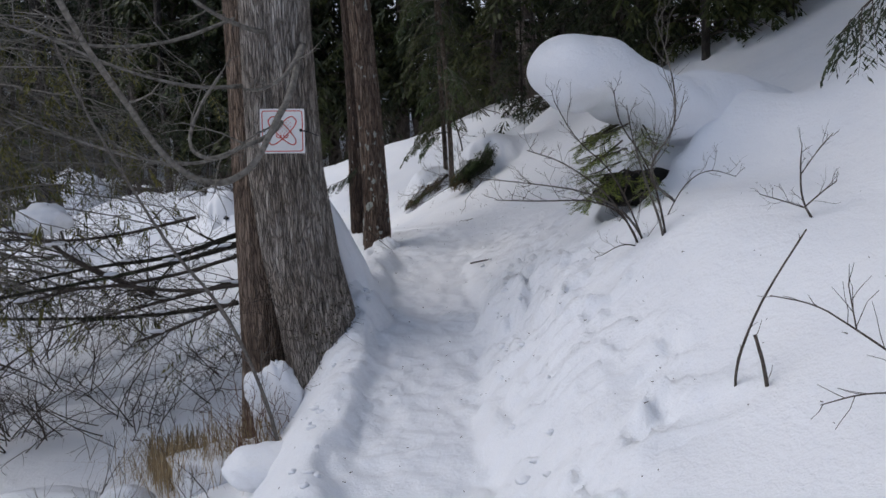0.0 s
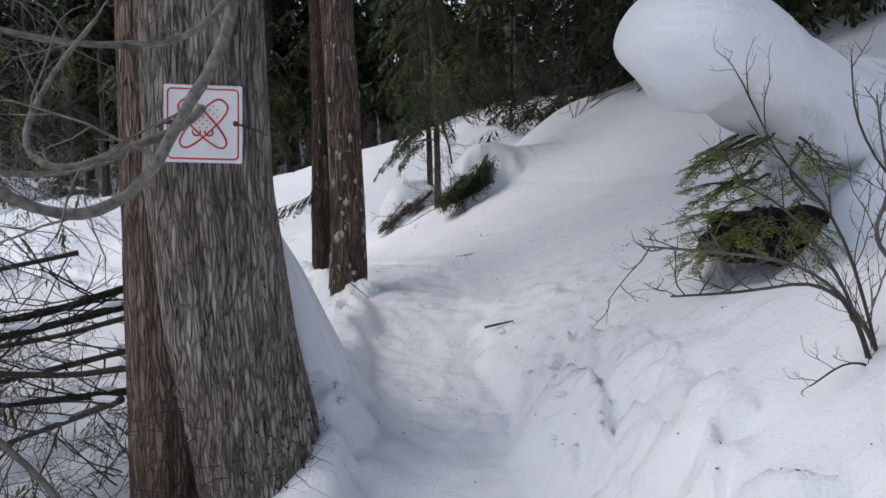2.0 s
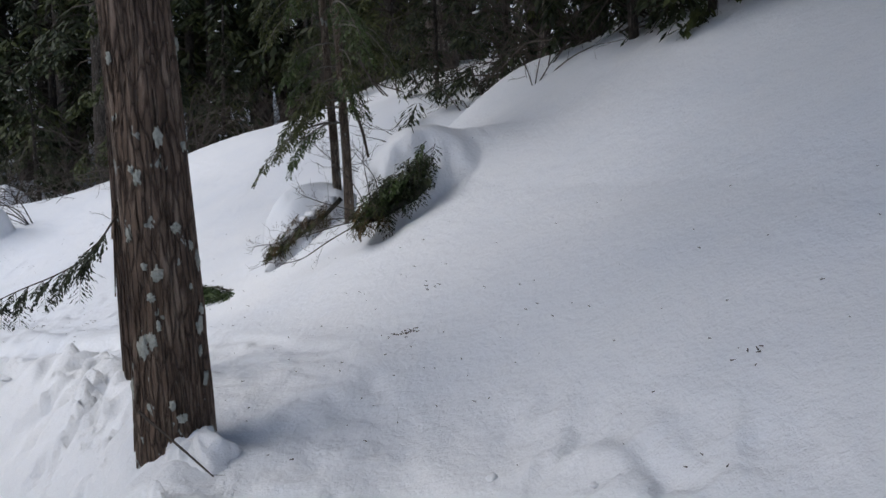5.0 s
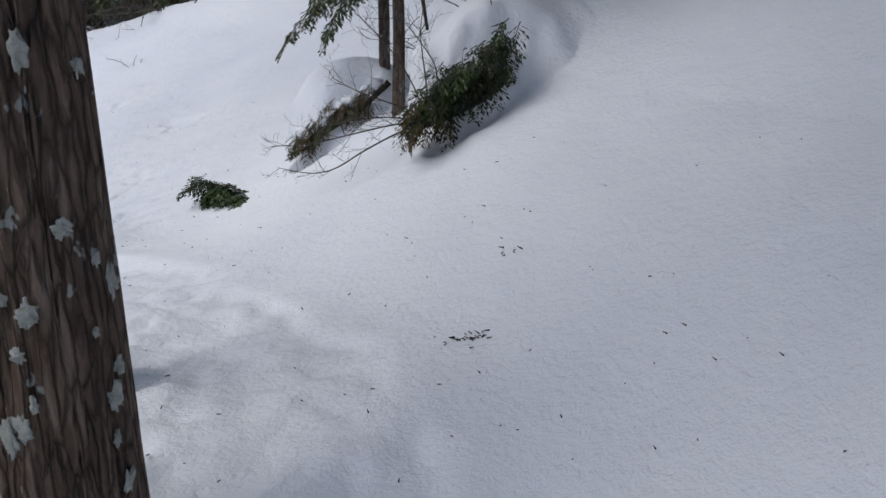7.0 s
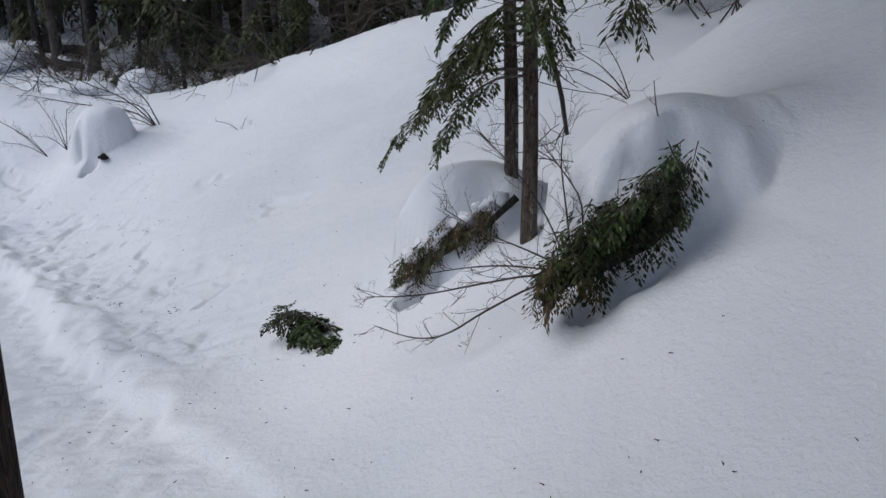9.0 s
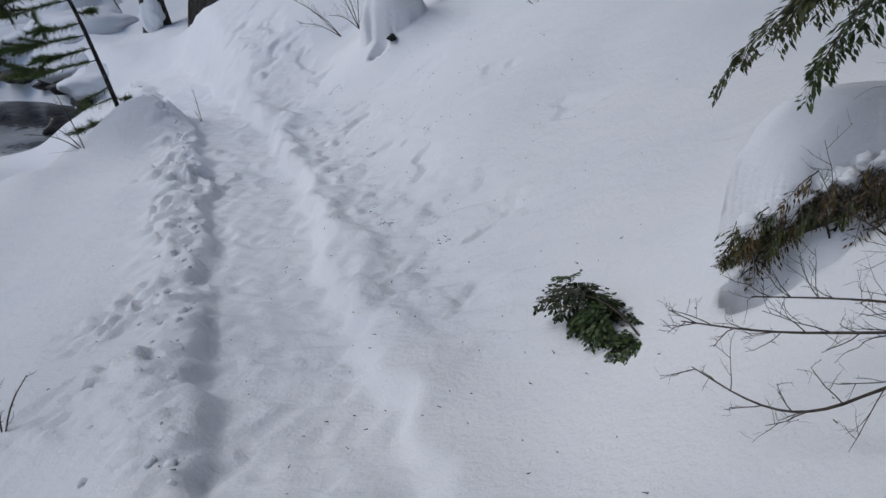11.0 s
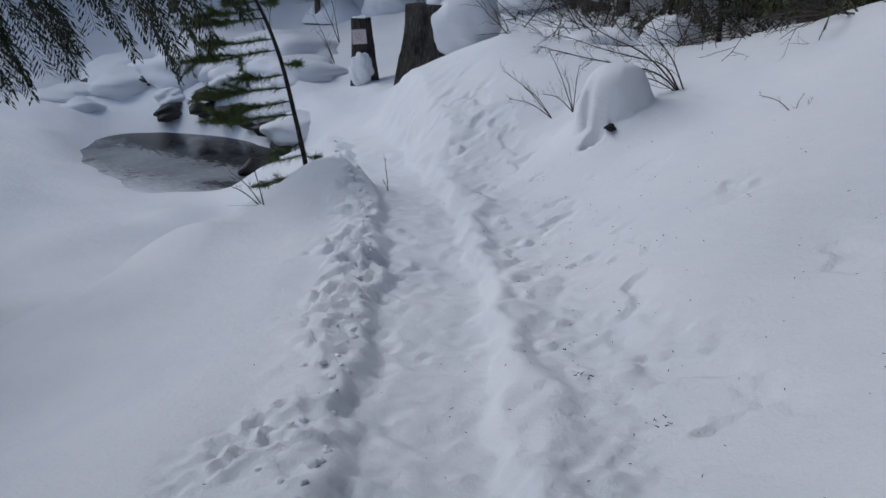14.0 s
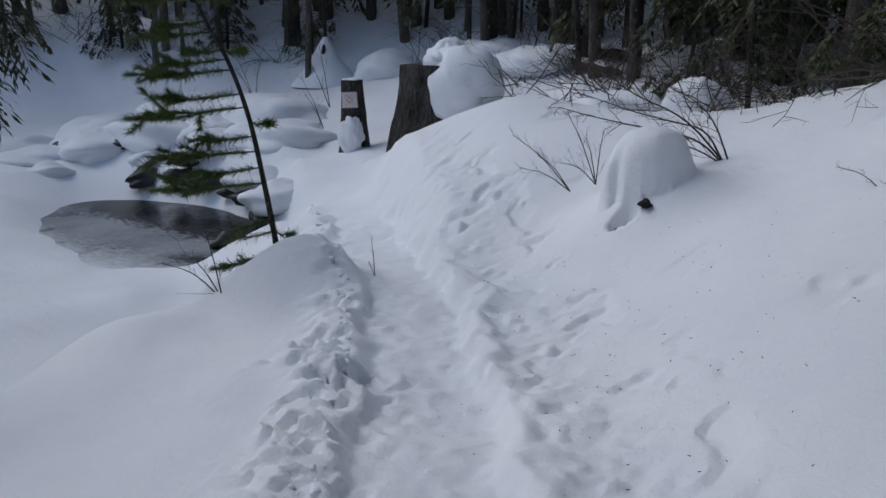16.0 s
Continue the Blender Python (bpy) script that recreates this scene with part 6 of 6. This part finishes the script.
frng = random.Random(2)
TALL = [make_conifer(15, 0.17, 1.6, 2.0, 40, 101, LEAF_DARK, BARK_DARK, "tall dark forest conifer with drooping boughs in the snow"),
        make_conifer(13, 0.13, 2.4, 1.7, 36, 102, LEAF, BARK_DARK, "tall forest cedar with sparse olive boughs in the snow"),
        make_conifer(17, 0.21, 3.0, 2.3, 42, 103, LEAF_DARK, BARK_PALE, "tall grey-barked conifer with a high dark crown")]
SMALL = [make_conifer(4.2, 0.05, 0.25, 1.15, 44, 104, LEAF, BARK_DARK, "bushy young olive-green cedar in the understory", 10, 6, 0.9, 0.06, 0.014),
         make_conifer(3.2, 0.04, 0.2, 1.0, 40, 105, LEAF_DARK, BARK_DARK, "bushy young dark hemlock in the understory", 10, 6, 0.9, 0.06, 0.014)]
POLES = [make_pole(11, 0.075, 201, BARK_PALE), make_pole(13, 0.11, 202, BARK_PALE), make_pole(9, 0.05, 203, BARK_DARK)]

tall, small, poles = [], [], []
# uphill side and, unseen, behind the walker: dense, added to keep the slope in shade
for x, y in ((3.6, 13.6), (2.8, 15.6), (4.8, 11.5), (5.4, 14.6), (4.2, 17.6), (2.0, 18.2), (6.4, 9.0), (7.2, 12.6), (5.2, 6.4), (7.4, 5.2), (4.9, 2.6), (6.8, 1.0), (8.6, 8.2), (9.4, 14.4), (7.0, 17.4), (3.2, -1.6), (5.0, -4.4), (1.6, -5.2),
             (-2.6, -4.6), (-5.4, -2.2), (-0.6, -8.2), (-6.6, 1.6), (9.2, 2.4), (10.6, 11.0), (-4.6, -7.0), (4.0, -9.0)):
    tall.append((x, y))
# beyond the crest and round the creek flat
for x, y in ((-0.2, 22.6), (1.8, 21.4), (-2.6, 24.2), (-4.4, 22.8), (-6.2, 25.4), (-1.4, 26.4), (0.6, 25.2), (-8.6, 27.6), (-10.4, 28.4), (-3.6, 28.6), (-13.4, 31.4), (-16.8, 31.0), (-7.2, 31.2), (-20.8, 29.4), (-24.2, 28.0), (-27.0, 25.0),
             (-29.2, 21.4), (-25.6, 31.6), (-11.6, 33.6), (-18.6, 34.4), (-30.8, 17.0), (3.6, 24.4), (5.2, 21.2), (-0.6, 30.0), (-15.0, 35.8), (-22.4, 33.4), (-28.0, 28.4), (-4.8, 33.0), (3.0, 29.0), (-9.4, 36.4)):
    tall.append((x + frng.uniform(-0.4, 0.4), y + frng.uniform(-0.4, 0.4)))
plant(TALL, tall, frng, 0.8, 1.15)
# added mostly out of view, so that wide crowns block sky light over the slope
SHADE_TREES = [make_conifer(17, 0.24, 4.6, 6.4, 110, 106, LEAF_DARK, BARK_DARK, "wide-crowned conifer added to shade the snow slope", 8, 12, 0.6, 0.17, 0.052)]
plant(SHADE_TREES, [(5.4, 9.9), (5.6, 12.6), (6.6, 14.8), (8.2, 11.4), (3.4, 13.4)], frng, 0.95, 1.1)
back = [(-27.0 + 2.4 * k + frng.uniform(-0.5, 0.5), 27.5 + 3.4 * (k % 3) + frng.uniform(-1.0, 1.0) + (1.5 if 8 < k < 14 else 0)) for k in range(12)]
for k, (x, y) in enumerate(back):
    q = copy_thing(TALL[k % 3], Matrix.Identity(4))
    q.matrix_basis = pose(x, y, ground(x, y), 0, 0, frng.uniform(0, 360))
FAR = [make_conifer(14, 0.17, 2.6, 2.6, 46, 131, LEAF_DARK, BARK_PALE, "dense dark conifer deep in the woods", 10, 22, 0.9, 0.13, 0.035),
       make_conifer(12, 0.12, 1.9, 2.2, 44, 132, LEAF, BARK_DARK, "slim olive-green cedar deep in the woods", 10, 24, 1.0, 0.12, 0.03)]
far = []
for k in range(30):
    a = k / 29
    far.append((-34.0 + 40.0 * a + frng.uniform(-0.8, 0.8), 29.5 + 7.0 * math.sin(a * 3.1) + 4.5 * (k % 2) + frng.uniform(-1.2, 1.2) - 4.0 * (a > 0.75)))
far += [(-10.0, 26.4), (-8.4, 25.2), (-7.0, 26.6), (-5.8, 24.8), (-4.2, 26.2), (-2.8, 24.6), (-1.2, 25.8), (0.4, 24.0), (2.2, 26.2), (-9.2, 28.6), (-6.2, 28.4), (-3.2, 28.8), (0.0, 28.2), (3.4, 22.6),
        (-20.2, 29.2), (-23.0, 27.6), (-25.4, 26.0), (-27.6, 23.6), (-29.8, 25.6), (-26.8, 29.0), (-17.6, 30.2), (-14.8, 30.6), (-12.4, 29.8), (-31.0, 20.4), (-29.0, 17.6)]
plant(FAR, far, frng, 0.85, 1.25)
left_trees = [(-7.4, 7.8), (-8.4, 8.8), (-9.2, 9.0), (-7.6, 6.2), (-9.8, 10.0), (-9.6, 11.6), (-12.6, 12.0), (-8.4, 9.4), (-11.0, 9.4), (-15.6, 13.0), (-18.0, 12.0)]
for x, y in ((3.4, 10.6), (3.1, 11.5), (3.8, 11.3), (2.8, 12.4), (4.3, 10.2), (2.9, 13.4), (3.2, 14.6), (2.2, 15.0), (4.2, 12.6), (1.6, 16.4), (0.4, 20.0), (-1.8, 21.6), (-3.4, 21.0), (-5.4, 22.2), (1.2, 18.8), (-6.8, 23.6), (-21.4, 26.4), (-23.8, 24.6), (-19.2, 27.6), (3.4, 16.4), (-26.0, 22.4)):
    small.append((x, y))
plant(SMALL, small, frng, 0.7, 1.15)


def regrow(p, x, y, s, turn):
    q = copy_thing(p, Matrix.Identity(4))
    q.matrix_basis = pose(x, y, ground(x, y), 0, 0, turn) @ Matrix.Diagonal((s, s, s, 1))


for k, (x, y) in enumerate(left_trees):
    regrow(SMALL[k % 2], x, y, frng.uniform(1.1, 1.7), frng.uniform(0, 360))
    if k < 5:
        regrow(SMALL[(k + 1) % 2], x - 0.9, y - 0.2, 0.8, frng.uniform(0, 360))
for k in range(84):
    a = k / 84
    x = -27 + 30 * a + frng.uniform(-1.2, 1.2)
    y = 24.6 + 3.2 * math.sin(a * 5) + frng.uniform(-1.5, 4.5) + (1.8 if -17 < x < -9 else 0) - (3.0 if x > -8 else 0)
    poles.append((x, y))
poles += [(-21.9, 24.3), (-22.6, 25.2), (-24.4, 24.6), (-5.4, 10.3), (2.4, 14.0), (-9.4, 25.6), (-9.9, 25.9), (-4.4, 9.4)]
poles = [p for p in poles if not (p[1] < 24.2 and -14 < p[0] < -2.5) and not (15.0 < p[1] < 23.0 and p[0] > -2.6)]
plant(POLES, poles, frng, 0.8, 1.3, 3.0)


def build_brush_belt():
    """Leafless brush along the edge of the woods."""
    rng = random.Random(91)
    protos = []
    for sd in (1, 2, 3):
        t = thing("forest_brush", (0, 0, 0), "tangled leafless brush at the edge of the woods", "shrub", "brush at the edge of the woods")
        s = Shape()
        for k in range(15):
            a = rng.uniform(0, 6.28)
            twigs(s, (rng.gauss(0, 0.3), rng.gauss(0, 0.3), -0.1), (math.cos(a), math.sin(a), rng.uniform(0.1, 1.3)), rng.uniform(0.7, 1.7), 0.012, rng, 4, 0.7, 3, 0.0, 3)
        tagged(part("brushwood", s, TWIG, t), kind="stuff")
        protos.append(t)
    spots = [(-7.2, 21.8), (-6.2, 21.0), (-5.2, 20.4), (-4.2, 20.6), (-3.0, 19.9), (-2.0, 20.4), (-0.8, 20.0), (0.4, 19.2), (-7.8, 23.2), (-5.0, 23.8), (-1.0, 22.6), (1.4, 17.4), (2.6, 13.6), (2.8, 12.9), (3.4, 12.4), (-9.0, 24.8), (-10.8, 25.8), (-13.0, 28.6), (-15.6, 29.0), (-19.6, 27.0), (-22.6, 26.6), (-25.2, 24.2),
             (-4.2, 8.0), (-5.6, 7.6), (1.9, 14.4)]
    plant(protos, spots, rng, 0.7, 1.2, 6.0)


build_brush_belt()


# hanging cedar bough over the creek bank, and the tip of one over the slope
def build_boughs():
    rng = random.Random(61)
    t = thing("cedar_bough", (-5.3, 10.4, 2.9), "long drooping cedar boughs with dark fern-like sprays", "bough")
    o = Vector((-5.3, 10.4, 2.9))
    for a, b, c in (((-5.3, 10.4, 2.9), (-4.5, 11.0, 2.75), (-3.75, 11.75, 2.38)), ((-5.3, 10.4, 2.7), (-4.6, 10.9, 2.6), (-4.0, 11.8, 2.30)), ((-5.3, 10.4, 2.55), (-4.5, 10.9, 2.35), (-4.1, 11.4, 2.32)),
                    ((-5.3, 10.4, 2.8), (-4.4, 10.8, 2.55), (-4.1, 11.2, 2.30)), ((-5.3, 10.4, 3.1), (-4.5, 11.3, 2.9), (-3.95, 12.1, 2.5))):
        st, lf = Shape(), Shape()
        pts = smooth_line([Vector(a) - o, Vector(b) - o, Vector(c) - o], 2)
        st.tube(pts, taper(len(pts) - 1, 0.014, 0.003), 6)
        for i in range(3, len(pts)):
            d = (pts[i] - pts[i - 1]).normalized()
            side = d.cross(Vector((0, 0, 1))).normalized()
            for s in (-1, 1):
                pl = spray(lf, st, pts[i], d * 0.8 + side * s * 0.55 + Vector((0, 0, -0.7)), rng.uniform(0.28, 0.45), rng, 0.6, 0.28, 0.024, 0.0038, 22, 0.002, 4)
        br = part("bough", st, TWIG, t)
        part("sprays", lf, LEAF_DARK, br)
    t = thing("hemlock_bough", (3.0, 3.6, 2.75), "dark hemlock bough hanging over the snow slope", "bough")
    st, lf = Shape(), Shape()
    pts = smooth_line([(0, 0, 0), (-0.9, -0.5, -0.25), (-1.62, -0.88, -0.75)], 2)
    st.tube(pts, taper(len(pts) - 1, 0.016, 0.003), 6)
    for i in range(4, len(pts)):
        d = (pts[i] - pts[i - 1]).normalized()
        for s in (-1, 1):
            spray(lf, st, pts[i], d + d.cross(Vector((0, 0, 1))) * s * 0.7 + Vector((0, 0, -0.4)), 0.26, rng, 0.7, 0.4, 0.022, 0.004, 12, 0.002, 3)
    br = part("bough", st, TWIG, t)
    part("sprays", lf, LEAF_DARK, br)


build_boughs()


def build_far_sign():
    t = pictogram_plate("trail_sign", 0.3, (-21.98, 24.2, 2.4), (0, 18, 40), "small white sign on a slim trunk at the wood's edge", False)
    p = thing("sign_trunk", (-21.9, 24.35, ground(-21.9, 24.35)), "thin grey trunk carrying a white sign", "tree")
    s = Shape()
    s.tube([(0.1, 0, -0.3), (0.0, 0, 1.0), (-0.1, 0, 2.0), (-0.2, 0, 5.0)], [0.09, 0.08, 0.07, 0.04], 10)
    part("trunk", s, BARK_PALE, p)
    # snow cones and fallen logs beyond the stumps
    for cx, cy, r, h in ((-16.4, 27.6, 0.9, 0.5), (-12.9, 27.4, 1.0, 0.4), (-11.2, 26.4, 0.9, 0.4), (-8.2, 22.8, 0.6, 0.3), (-5.6, 20.9, 0.4, 0.35), (-6.6, 20.9, 0.6, 0.25), (-7.7, 21.9, 0.7, 0.25)):
        snow_mass("snow_cone", (cx, cy, ground(cx, cy) + h * 0.15), (r, r, h), "heap of snow over a buried stump", int(cx * -7), 0.18, 0, 0.05, (40, 24), "snow heaps at the wood's edge")
    c = thing("snow_cone", (-18.1, 27.0, ground(-18.1, 27.0)), "pointed cone of snow over a broken stump", "snow mound")
    part("snow", column([(0, 0, -0.3, 0.95), (0, 0, 0.0, 0.72), (0, 0, 0.35, 0.42), (0, 0, 0.75, 0.19), (0.02, 0, 0.98, 0.06)], 40, 30, 0.02, 5, 12, 0.1), SNOW, c)
    part("stump_tip", column([(0.14, -0.22, 0.3, 0.08), (0.15, -0.21, 0.6, 0.07), (0.16, -0.2, 0.78, 0.03)], 12, 10, 0.15, 6, 3), WOOD_OLD, c, "splintered grey wood showing through")
    rng = random.Random(17)
    for a, b, r in (((-12.6, 28.2), (-9.2, 26.6), 0.16), ((-11.2, 27.0), (-8.6, 25.0), 0.10)):
        lg = thing("fallen_log", (a[0], a[1], ground(*a)), "snow-topped fallen log at the edge of the woods", "log", "fallen logs")
        e = Vector((b[0] - a[0], b[1] - a[1], ground(*b) - ground(*a) + 0.15))
        s = Shape()
        pts = bend((0, 0, 0.12), e, rng, 8, 0.04)
        s.tube(pts, taper(8, r, r * 0.7), 12, 0.08, rng)
        part("wood", s, BARK_DARK, lg)
        s = Shape()
        s.tube([p + Vector((0, 0, r * 0.75)) for p in pts[1:-1]], [r * 0.62 * rng.uniform(0.6, 1.1) for _ in pts[1:-1]], 10, 0.15, rng)
        part("snow", s, SNOW, lg)


build_far_sign()
